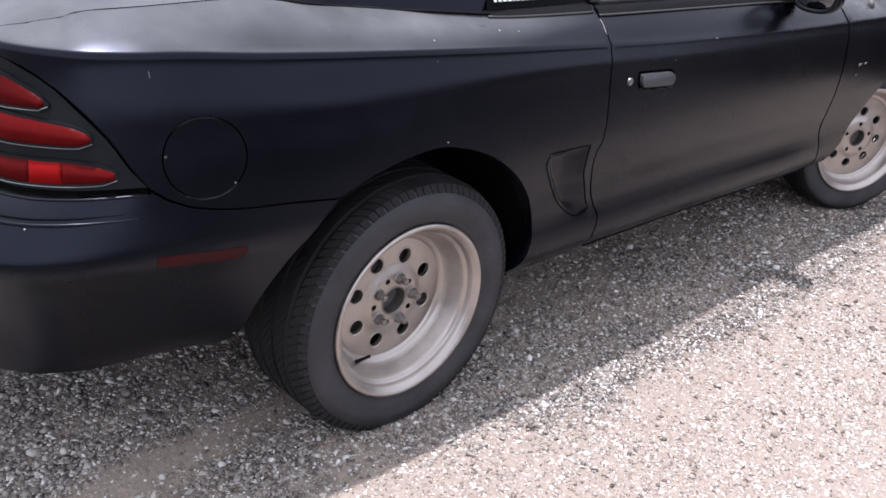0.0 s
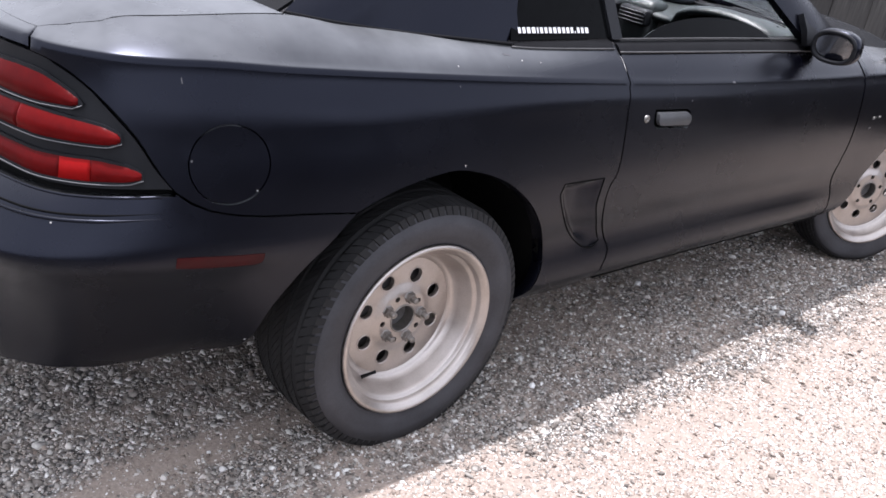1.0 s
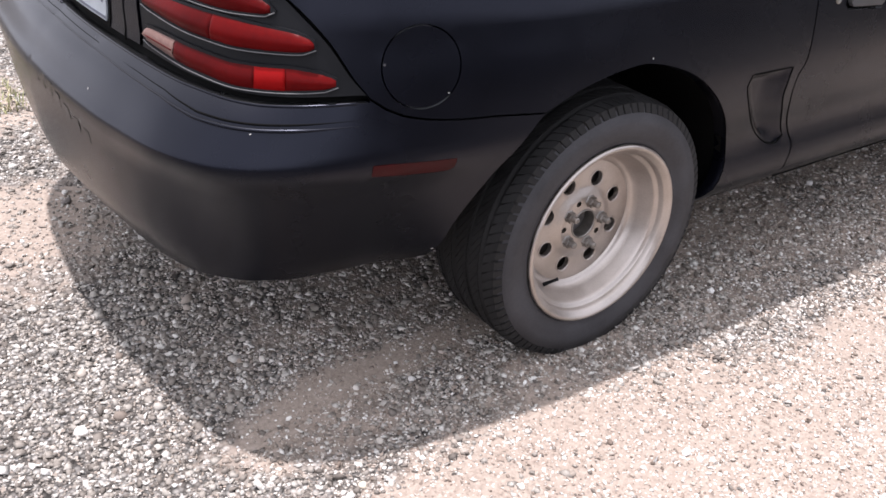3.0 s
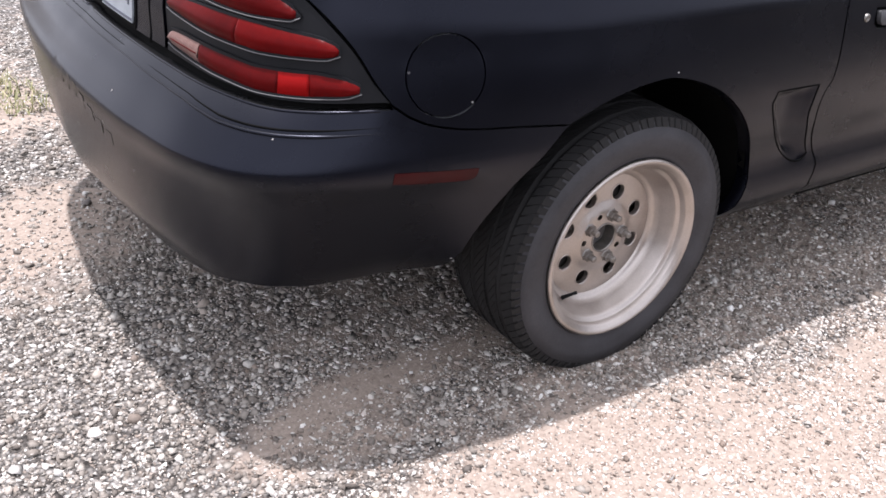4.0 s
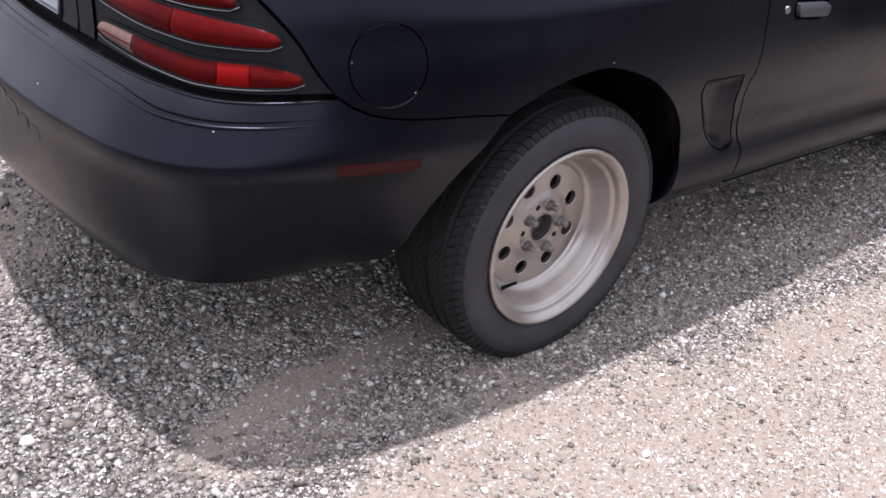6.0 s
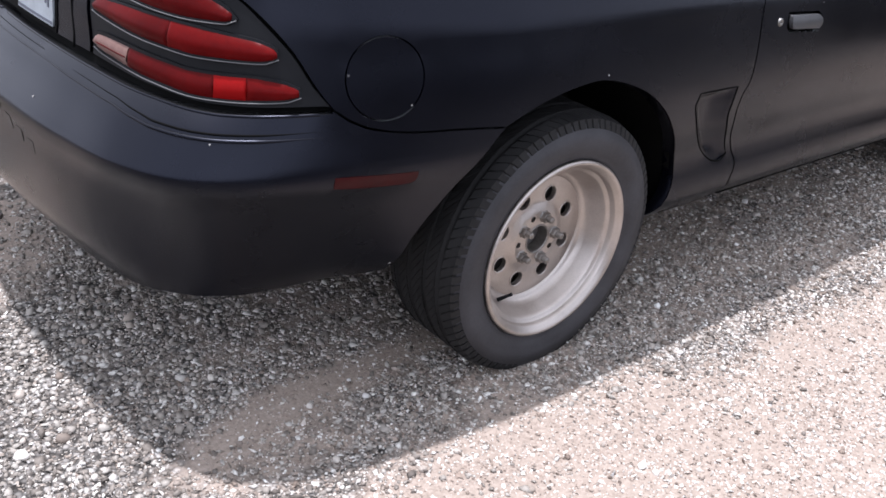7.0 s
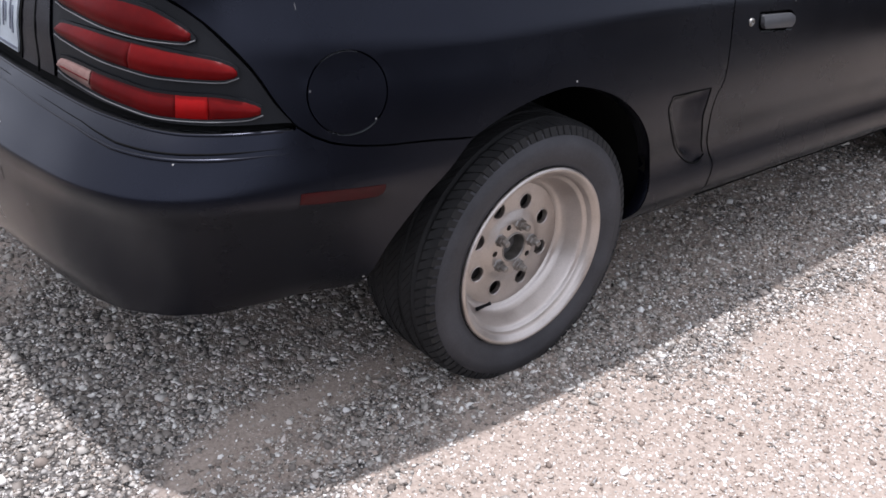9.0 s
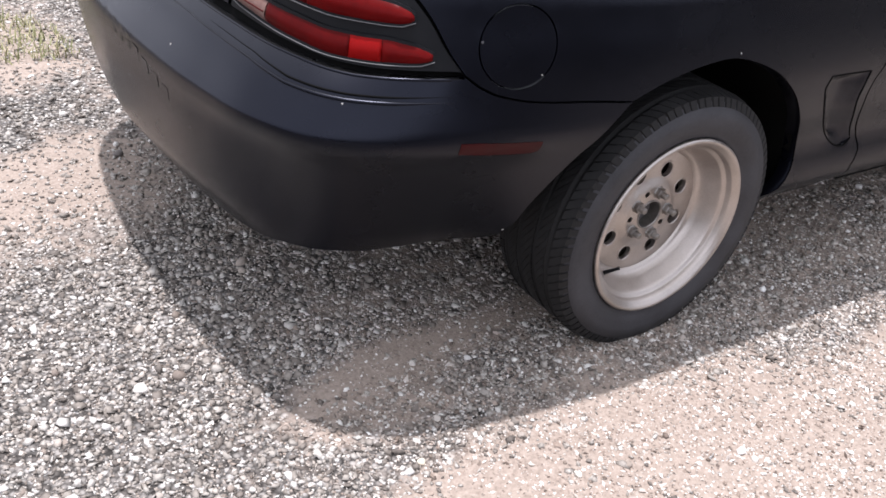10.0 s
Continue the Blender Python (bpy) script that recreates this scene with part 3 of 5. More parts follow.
NOSE = path([FRONT_ARCH[-1], (3.1, 0.42), (3.3, 0.62), (3.35, 0.80), (3.3, 1.03)], [(3.3, 1.03), (U_FRONT, 1.03)], [(U_FRONT, 1.03), (U_FRONT, 0.30)], [(U_FRONT, 0.30), (2.95, 0.30)])
nose = skin_panel(NOSE, step=0.04)
part("front_bumper_cover", joined(nose), BLACK, car)

# inner shell that closes the gaps behind the panels
SHELL = path([(-0.47, 0.36), (-0.42, 0.47), (-0.30, 0.64), (-0.2, 0.74), (0.0, 0.76), (0.17, 0.72), (0.30, 0.62), (0.40, 0.50), (0.455, 0.34)], [(0.455, 0.34), (0.7, 0.34), (2.1, 0.36)],
             [(2.1, 0.36), (2.2, 0.5), (2.32, 0.64), (2.573, 0.72), (2.83, 0.64), (2.95, 0.5), (3.0, 0.35)], [(3.0, 0.35), (U_FRONT, 0.35)], [(U_FRONT, 0.35), (U_FRONT, 1.0)],
             [(U_FRONT, 1.0), (2.1, 1.0), (1.9, 0.96), (0.7, 0.96), (0.2, 1.0), (U_REAR, 1.0)], [(U_REAR, 1.0), (U_REAR, 0.36)], [(U_REAR, 0.36), (-0.47, 0.36)], step=0.05)
v, f, _ = fill(SHELL, step=0.06)
half = (skin(v[:, 0], v[:, 1], 0.024), f)
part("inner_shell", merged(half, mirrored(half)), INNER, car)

# deck lid: a crowned top between the seams, the rear edge and the window, and the face between the lamps
def coons(bottom, top, left, right):
    """A patch over four boundary curves with equal counts on facing sides."""
    n, m = len(left), len(bottom)
    g = np.zeros((n, m, 3))
    for i in range(n):
        t = i / (n - 1)
        for j in range(m):
            s = j / (m - 1)
            g[i, j] = ((1 - t) * bottom[j] + t * top[j] + (1 - s) * left[i] + s * right[i]
                       - (1 - s) * (1 - t) * bottom[0] - s * (1 - t) * bottom[-1] - (1 - s) * t * top[0] - s * t * top[-1])
    return g


edge = arc(DECK_EDGE + [(-0.55, 1.03), (-0.352, 1.03)], 0.02)
side_r = resample(skin(edge[:, 0], edge[:, 1], 0.001), 22)
us = np.linspace(-1.028, U_REAR, 20)
rr = skin(us, np.interp(us, [U_REAR, -1.3, -1.028], [0.985, 0.982, 0.972]), 0.002)
rear_row = np.vstack([rr, (rr * (1, -1, 1))[::-1][1:]])
front_row = np.array([(-0.352 - 0.085 * (1 - abs(s) ** 2.2), -s * side_r[-1][1] * -1, side_r[-1][2] + 0.028 * (1 - abs(s) ** 2)) for s in np.linspace(-1, 1, len(rear_row))])
side_l = side_r * (1, -1, 1)
g = coons(rear_row, front_row, side_r, side_l)
n, m = g.shape[:2]
for i in range(n):
    for j in range(m):
        t, s = i / (n - 1), 2 * j / (m - 1) - 1
        g[i, j, 2] += 0.016 * (1 - s * s) * min(1, 3 * t) * (1 - t) ** 0.5
part("deck_lid", sheet(g, 0.015), BLACK, car)
DECK_PANEL = path([(-1.305, 0.938), (-1.286, 0.84), (-1.263, 0.757)], [(-1.263, 0.757), (U_REAR, 0.757)], [(U_REAR, 0.757), (U_REAR, 0.985)],
                  [(U_REAR, 0.985), (-1.3, 0.982), (-1.028, 0.972)], [(-1.028, 0.972), (-1.013, 0.95), (-1.004, 0.934)], [(-1.004, 0.934), (-1.305, 0.938)])
dp = skin_panel(DECK_PANEL, gap=0.001, fold=0.02, step=0.03)
part("deck_lid_face", joined(dp), BLACK, car)

# greenhouse
def side_y(z):
    return -0.775 + 0.55 * (z - 0.98)


ROOF_EDGE = [(0.30, -0.565, 1.335), (0.55, -0.575, 1.362), (0.80, -0.575, 1.365), (1.10, -0.565, 1.335)]
BASE = [(-0.331, -0.672, 1.030), (-0.247, -0.690, 1.018), (-0.131, -0.698, 1.003), (-0.018, -0.713, 0.993), (0.102, -0.740, 0.987), (0.243, -0.764, 0.978)]
rows = []
for k in range(17):
    s = -1 + k / 8
    row = []
    for j in range(21):
        t = j / 20
        e = resample(ROOF_EDGE, 21)[j]
        row.append((e[0] + (-0.05 if t < 0.5 else 0.06) * (1 - s * s) * abs(2 * t - 1), -s * e[1], e[2] + 0.035 * (1 - abs(s) ** 2.4)))
    rows.append(row)
part("roof", sheet(np.array(rows)[:, ::-1], 0.02), BLACK, car)
PILLAR_TOP = [(0.30, -0.565, 1.335), (0.34, -0.568, 1.34), (0.38, -0.57, 1.343), (0.43, -0.572, 1.348)]
g = loft(BASE, PILLAR_TOP, 12, (0.0, -0.02, 0.01), 32)
# the rear edge rolls round towards the window
for i in range(g.shape[0]):
    for j in range(g.shape[1]):
        roll = max(0.0, 1 - j / 9) ** 2 * min(1.0, 2.5 * i / (g.shape[0] - 1))
        g[i, j] += (-0.024 * roll, 0.080 * roll, 0.004 * roll)
        t = i / (g.shape[0] - 1)
        g[i, j, 0] += max(0.0, (j - 18) / 13) ** 2 * (0.035 * max(0.0, 1 - t / 0.22) ** 2 - 0.028 * math.sin(math.pi * t))
both("rear_pillar", sheet(g[:, ::-1], 0.02), BLACK)

# dark joint where the pillar meets the quarter panel
q = arc(BASE, 0.02)
both("pillar_joint", tube(q + (0.0, -0.004, -0.001), 0.0042, 6), WEATHERSTRIP)

part("underbody", box(1.25, 0, 0.34, 3.3, 1.02, 0.08, 0.02), INNER, car)
# unseen box added below the tail to block light under the bumper
part("fuel_tank", box(-0.50, 0, 0.31, 0.36, 0.90, 0.12, 0.03), INNER, car)


# ---- wheels: deep aluminium dish, eight round holes, five long studs ----
def tyre_mesh(r_out, r_in, y_out, y_in, squash, grooves=True):
    """A tyre turned about its axle, flattened where it stands."""
    w = abs(y_in - y_out)
    c = (y_out + y_in) / 2
    h = w / 2
    prof = [(r_in - 0.004, -h * 0.80), (r_in + 0.003, -h * 0.95), (r_in + 0.010, -h * 0.968), (r_in + 0.016, -h * 0.976), (r_in + 0.019, -h * 0.992), (r_in + 0.035, -h * 1.03), (r_in + 0.05, -h * 1.04),
            (r_in + 0.062, -h * 1.035), (r_in + 0.064, -h * 1.02), (r_in + 0.078, -h * 1.00), (r_out - 0.026, -h * 0.968), (r_out - 0.016, -h * 0.937), (r_out - 0.009, -h * 0.90), (r_out - 0.004, -h * 0.84)]
    tread = []
    if grooves:
        for k, g in enumerate((-0.62, -0.22, 0.22, 0.62)):
            tread += [(r_out, h * (g - 0.055)), (r_out - 0.004, h * (g - 0.045)), (r_out - 0.004, h * (g + 0.045)), (r_out, h * (g + 0.055))]
    prof = prof + tread + [(r, -y) for r, y in reversed(prof)]
    v, f = lathe([(r, y + c) for r, y in prof], 120)
    low = -(r_out - squash)
    t = np.clip((-v[:, 2] - (r_out - squash) + 0.05) / 0.05, 0, 1)
    v[:, 1] = c + (v[:, 1] - c) * (1 + 0.05 * t)
    k = np.clip(0.5 + 0.5 * (v[:, 2] - low) / 0.016, 0, 1)
    v[:, 2] = v[:, 2] * k + low * (1 - k) + 0.016 * k * (1 - k)
    return v, f


def tread_blocks(r_out, y_out, y_in, squash, count=88):
    """Slanted shoulder blocks of the tread, as one raised band."""
    v, f = [], []
    c, h = (y_out + y_in) / 2, abs(y_in - y_out) / 2
    for side in (-1, 1):
        for band, (y0, y1, lean, drop0, drop1) in enumerate(((0.70, 0.935, 0.020, 0.0, 0.0085), (0.29, 0.55, 0.045, 0.0, 0.0), (0.0, 0.17, 0.03, 0.0, 0.0), (0.935, 0.992, 0.004, 0.0085, 0.027))):
            for k in range(count):
                a0 = 2 * math.pi * (k + (0.15 * band if band < 3 else 0.3)) / count
                da = 2 * math.pi / count * (0.80, 0.86, 0.86, 0.62 + 0.12 * (k % 2))[band]
                s = len(v)
                for ya, sh, drop in ((y0, 0.0, drop0), (y1, lean, drop1)):
                    for a in (a0, a0 + da):
                        for r in (r_out - 0.012 - drop * 1.3, r_out + 0.0004 - drop - 0.0008 * ((k * 7) % 5 == 0)):
                            q = a + sh / r_out * side
                            z = max(r * math.sin(q), -(r_out - squash) + 0.0015)
                            v.append((r * math.cos(q), c + side * ya * h, z))
                for q in ((1, 3, 7, 5), (0, 1, 5, 4), (2, 6, 7, 3), (0, 2, 3, 1), (4, 5, 7, 6)):
                    f.append(tuple(s + i for i in q))
    return np.array(v), f


def disc(r_out, holes, y_of, step=0.012, thick=0.007):
    o = circle((0, 0), r_out, 72)
    v, f, loops = fill(o, holes, step)
    r = np.hypot(v[:, 0], v[:, 1])
    top = np.stack([v[:, 0], y_of(r), v[:, 1]], 1)
    low = top + (0, thick, 0)
    return edged(top, f, loops, low)


def wheel(name, label, r_lip, y_lip, y_face, width, r_tyre, tyre_w, squash, phase, dish):
    """Built about its own centre; the face looks to -y and distances are from the axle's middle plane of the car."""
    w = thing(name, label, "wheel")
    y0 = y_face
    # barrel: rolled lip, stepped outer half, face seat, then the hidden inner half
    if dish == "deep":
        prof = [(r_lip - 0.010, y_lip + 0.016), (r_lip + 0.002, y_lip + 0.012), (r_lip + 0.003, y_lip + 0.004), (r_lip - 0.001, y_lip), (r_lip - 0.006, y_lip + 0.0005),
                (r_lip - 0.011, y_lip + 0.006), (r_lip - 0.016, y_lip + 0.010), (r_lip - 0.020, y_lip + 0.014), (r_lip - 0.0207, y_lip + 0.024), (r_lip - 0.0225, y_lip + 0.0275), (r_lip - 0.0295, y_lip + 0.0295), (r_lip - 0.0325, y_lip + 0.0335),
                (r_lip - 0.0350, y_lip + 0.040), (r_lip - 0.040, y_lip + 0.052), (r_lip - 0.0455, y_lip + 0.066), (r_lip - 0.050, y_face - 0.008), (r_lip - 0.056, y_face - 0.002),
                (r_lip - 0.066, y_face + 0.001), (r_lip - 0.066, y_face + 0.010), (r_lip - 0.040, y_face + 0.012), (r_lip - 0.036, y_lip + width - 0.03), (r_lip, y_lip + width)]
    else:
        prof = [(r_lip - 0.010, y_lip + 0.012), (r_lip + 0.002, y_lip + 0.010), (r_lip + 0.003, y_lip + 0.004), (r_lip - 0.001, y_lip), (r_lip - 0.007, y_lip + 0.001),
                (r_lip - 0.013, y_lip + 0.008), (r_lip - 0.021, y_lip + 0.012), (r_lip - 0.025, y_lip + 0.022), (r_lip - 0.034, y_face - 0.006), (r_lip - 0.044, y_face + 0.0),
                (r_lip - 0.052, y_face + 0.001), (r_lip - 0.052, y_face + 0.010), (r_lip - 0.03, y_face + 0.012), (r_lip - 0.03, y_lip + width - 0.03), (r_lip, y_lip + width)]
    part("rim", lathe(prof, 128), ALLOY, w, "bare aluminium rim with a rolled lip")
    rf = prof[-5][0] + 0.003
    big = [circle((0.1125 * math.cos(phase + k * math.pi / 4), 0.1125 * math.sin(phase + k * math.pi / 4)), 0.0185, 24) for k in range(8)]
    bolt = [phase + radians(4) + k * 2 * math.pi / 5 for k in range(5)]
    small = [circle((0.060 * math.cos(a + math.pi / 5), 0.060 * math.sin(a + math.pi / 5)), 0.0075, 12) for a in bolt]
    if dish == "flat":
        small = [circle((0.060 * math.cos(a), 0.060 * math.sin(a)), 0.0085, 14) for a in bolt]
    bore = circle((0, 0), 0.036, 36)
    hub_y = lambda r: np.interp(r, [0, 0.040, 0.043, 0.077, 0.084, 0.10, 0.135, rf], [y0 - 0.013, y0 - 0.013, y0 - 0.011, y0 - 0.011, y0 - 0.002, y0, y0 + 0.001, y0 + 0.003])
    part("wheel_face", disc(rf, big + small + [bore], hub_y, 0.011), ALLOY, w, "flat aluminium wheel centre with eight round holes")
    for h in big:
        c = h.mean(0)
        ring = lathe([(0.0195, 0.0), (0.0225, 0.0), (0.0225, -0.0012), (0.0205, -0.002), (0.0185, 0.001), (0.0185, 0.012)], 28)
        part("hole_edge", turned(ring, 0, (c[0], y0 + 0.0005, c[1])), ALLOY, w)
    part("hub", lathe([(0.0, y0 + 0.030), (0.02, y0 + 0.030), (0.024, y0 + 0.022), (0.040, y0 + 0.020), (0.075, y0 + 0.018), (0.085, y0 + 0.03), (0.155, y0 + 0.045), (0.16, y0 + 0.07), (0.0, y0 + 0.075)], 40), IRON, w, "dull iron axle hub behind the bore")
    for a in bolt if dish == "deep" else ():
        cx, cz = 0.058 * math.cos(a), 0.058 * math.sin(a)
        nut = lathe([(0.0, y0 - 0.026), (0.006, y0 - 0.026), (0.0065, y0 - 0.024), (0.0125, y0 - 0.025), (0.0140, y0 - 0.022), (0.0140, y0 - 0.013), (0.0165, y0 - 0.011), (0.0165, y0 + 0.004)], 6)
        part("lug_nut", turned(nut, 0, (cx, 0, cz)), STEEL, w, smooth=False)
        part("stud", turned(lathe([(0.0, y0 - 0.040), (0.0066, y0 - 0.040), (0.0080, y0 - 0.0385), (0.0080, y0)], 12), 0, (cx, 0, cz)), STEEL, w)
    part("bore_edge", lathe([(0.0385, y0 - 0.0130), (0.0375, y0 - 0.0150), (0.0345, y0 - 0.0145), (0.0340, y0 - 0.010), (0.0340, y0 + 0.019)], 40), STEEL, w)
    if dish == "deep":
        va = radians(233)
        base = Vector(((r_lip - 0.050) * math.cos(va), y_face - 0.014, (r_lip - 0.050) * math.sin(va)))
        tip = base + Vector((-0.030 * math.cos(va), -0.026, -0.030 * math.sin(va)))
        part("valve_stem", tube([base, base * 0.6 + tip * 0.4, base * 0.2 + tip * 0.8, tip], [0.0055, 0.0045, 0.0038, 0.0046], 10), PLASTIC, w, "short black rubber valve stem")
    tyre = part("tyre", tyre_mesh(r_tyre - 0.0025, r_lip + 0.001, y_lip + 0.004, y_lip + 0.004 + tyre_w, squash - 0.0025), RUBBER, w, "worn black tyre with a plain sidewall")
    rubber = tyre.data
    rubber.materials.append(TREAD)
    for face in rubber.polygons:
        if min(math.hypot(rubber.vertices[i].co.x, rubber.vertices[i].co.z) for i in face.vertices) > r_tyre - squash - 0.010:
            face.material_index = 1
    part("tread", tread_blocks(r_tyre, y_lip + 0.004, y_lip + 0.004 + tyre_w, squash), TREAD, w, smooth=False)
    return w


REAR_Z, FRONT_Z = 0.309, 0.309
rear = wheel("rear_wheel", "deep-dish bare aluminium drag wheel on a wide black tyre", 0.2235, -0.872, -0.785, 0.235, 0.331, 0.235, 0.012, radians(71.7), "deep")
rear.location = (0, 0, REAR_Z)
STEER = 24
# built about its own middle plane, then set on the steered hub
front = wheel("front_wheel", "bare aluminium drag wheel on a narrow black tyre, steered outwards", 0.2235, -0.060, 0.0, 0.15, 0.315, 0.165, 0.004, radians(86), "flat")
front.matrix_world = pose(2.552, -0.775, FRONT_Z, 0, 0, -STEER)
for ob, m in ((rear, pose(0, 0, REAR_Z, 0, 0, 180)), (front, pose(2.552, 0.775, FRONT_Z, 0, 0, 180 - STEER))):
    far = copy_thing(ob, m)
    far.parent = car
    ob.parent = car
for ob in [o for o in car.children if o.type == "EMPTY"]:
    for key in ("category",):
        if key in ob:
            del ob[key]

# wheel housings
for x, r, y0, y1 in ((-0.01, 0.435, -0.875, -0.50), (2.573, 0.385, -0.865, -0.50)):
    for s in (1, -1):
        vs, fs = [], []
        for k in range(25):
            a = math.pi * (-0.045 + (k / 24) * 0.905)
            for y in (max(y0 + 0.012, float(np.interp(0.31 + r * math.sin(a), [0.25, 0.28, 0.32, 0.40, 0.52, 0.60], [-0.78, -0.79, -0.825, -0.838, -0.850, -0.866] if math.cos(a) > 0 else [-0.74, -0.75, -0.765, -0.775, -0.80, -0.845]))), y1):
                vs.append((x + r * math.cos(a), y * s, 0.31 + r * math.sin(a)))
        fs = [(2 * k, 2 * k + 1, 2 * k + 3, 2 * k + 2) for k in range(24)]
        n = len(vs)
        vs += [(x + r * math.cos(math.pi * (-0.045 + (k / 24) * 0.905)), y1 * s, 0.31 + r * math.sin(math.pi * (-0.045 + (k / 24) * 0.905))) for k in range(25)] + [(x, y1 * s, 0.31)]
        fs += [(n + k, n + k + 1, n + 25) for k in range(24)]
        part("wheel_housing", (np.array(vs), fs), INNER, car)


# ---- lamps, glass, trim and cabin ----
RED = surface("red_lens", (0.045, 0.001, 0.0014), (0.085, 0.0018, 0.002), (0.30, 0.40), 10, 90, 0.04, spec=0.07)
RED_BRIGHT = surface("red_reflector_lens", (0.17, 0.002, 0.002), (0.23, 0.004, 0.004), (0.30, 0.40), 10, 120, 0.04, spec=0.07)
# the lens red brightened to look lit through, by colour alone
RED_MID = surface("red_lens_lit_through", (0.07, 0.0014, 0.0018), (0.125, 0.0028, 0.0028), (0.30, 0.40), 10, 90, 0.04, spec=0.07)
RED_DULL = surface("faded_marker_lens", (0.026, 0.002, 0.003), (0.046, 0.003, 0.004), (0.35, 0.45), 14, 90, 0.06, spec=0.12)
PINK = surface("cloudy_reverse_lens", (0.13, 0.072, 0.062), (0.19, 0.12, 0.105), (0.3, 0.4), 30, 140, 0.1, spec=0.1)
LIP = plain("grey_lamp_lip", (0.10, 0.10, 0.105), 0.45)
TRIM_GREY = surface("faded_grey_plastic", (0.030, 0.031, 0.034), (0.055, 0.056, 0.060), (0.4, 0.55), 30, 250, 0.15)
DASH = surface("grey_dash_plastic", (0.004, 0.0063, 0.0068), (0.008, 0.0112, 0.012), (0.38, 0.5), 8, 350, 0.2)
CHROME = plain("worn_chrome", (0.22, 0.215, 0.205), 0.45, 1.0)
WHITE = plain("white_vinyl", (0.62, 0.62, 0.64), 0.5)
CHIP = plain("bare_chip", (0.34, 0.33, 0.32), 0.5)
SCRAPE = plain("scraped_paint", (0.045, 0.045, 0.05), 0.55)
PLATE = plain("plate_paint", (0.30, 0.33, 0.36), 0.45, spec=0.3)
PLATE_INK = plain("plate_ink", (0.07, 0.08, 0.11), 0.5)
GLASS_X0, GLASS_X1 = 0.72, 1.42
DARK_GLASS = glass("tinted_glass", (0.03, 0.033, 0.036))
FILM_GLASS = plain("film_tinted_glass", (0.0022, 0.0024, 0.0027), 0.05, spec=0.03)
CLEAR_GLASS = glass("clear_glass", (0.86, 0.92, 0.90))
MIRROR = plain("mirror_silver", (0.55, 0.56, 0.58), 0.04, 1.0)
SEAT = surface("charcoal_seat_cloth", (0.014, 0.014, 0.016), (0.03, 0.03, 0.033), (0.8, 0.95), 40, 500, 0.4)

LAMP_LOW = [(-1.248, 0.780), (-1.241, 0.788), (-1.215, 0.791), (-1.15, 0.791), (-1.05, 0.788), (-0.95, 0.784), (-0.85, 0.785), (-0.775, 0.787), (-0.72, 0.781), (-0.694, 0.771), (-0.692, 0.762),
            (-0.715, 0.755), (-0.78, 0.752), (-0.85, 0.751), (-0.95, 0.752), (-1.05, 0.757), (-1.15, 0.763), (-1.222, 0.768), (-1.243, 0.772)]
LAMP_MID = [(-1.258, 0.832), (-1.250, 0.841), (-1.22, 0.846), (-1.13, 0.850), (-1.03, 0.850), (-0.93, 0.849), (-0.83, 0.846), (-0.765, 0.842), (-0.733, 0.832), (-0.730, 0.821),
            (-0.755, 0.813), (-0.83, 0.809), (-0.93, 0.807), (-1.03, 0.809), (-1.13, 0.813), (-1.228, 0.820), (-1.253, 0.824)]
LAMP_TOP = [(-1.268, 0.887), (-1.260, 0.897), (-1.23, 0.902), (-1.13, 0.906), (-1.04, 0.908), (-0.96, 0.905), (-0.89, 0.897), (-0.84, 0.885), (-0.818, 0.874),
            (-0.84, 0.866), (-0.92, 0.862), (-1.02, 0.861), (-1.12, 0.865), (-1.235, 0.873), (-1.262, 0.878)]


def lens_shape(outline):
    o = np.array(outline)

    def f(u, w):
        lo = np.interp(u, *sorted_edge(o, False))
        hi = np.interp(u, *sorted_edge(o, True))
        t = np.clip((w - lo) / np.maximum(hi - lo, 1e-3), 0, 1)
        return -0.009 * (4 * t * (1 - t)) ** 0.75
    return f


def sorted_edge(o, upper):
    i = int(np.argmin(o[:, 0]))
    q = np.roll(o, -i, 0)
    j = int(np.argmax(q[:, 0]))
    e = q[:j + 1] if upper else np.vstack([q[j:], q[:1]])
    k = np.argsort(e[:, 0])
    return e[k, 0], e[k, 1]


def cut(outline, u0, u1):
    """The piece of a lens between two stations."""
    o = arc(outline, 0.012, True)
    lo_u, lo_w = sorted_edge(o, False)
    hi_u, hi_w = sorted_edge(o, True)
    us = np.linspace(max(u0, o[:, 0].min() + 0.002), min(u1, o[:, 0].max() - 0.002), max(4, int(abs(u1 - u0) / 0.014)))
    return np.vstack([np.stack([us, np.interp(us, lo_u, lo_w)], 1), np.stack([us[::-1], np.interp(us[::-1], hi_u, hi_w)], 1)])


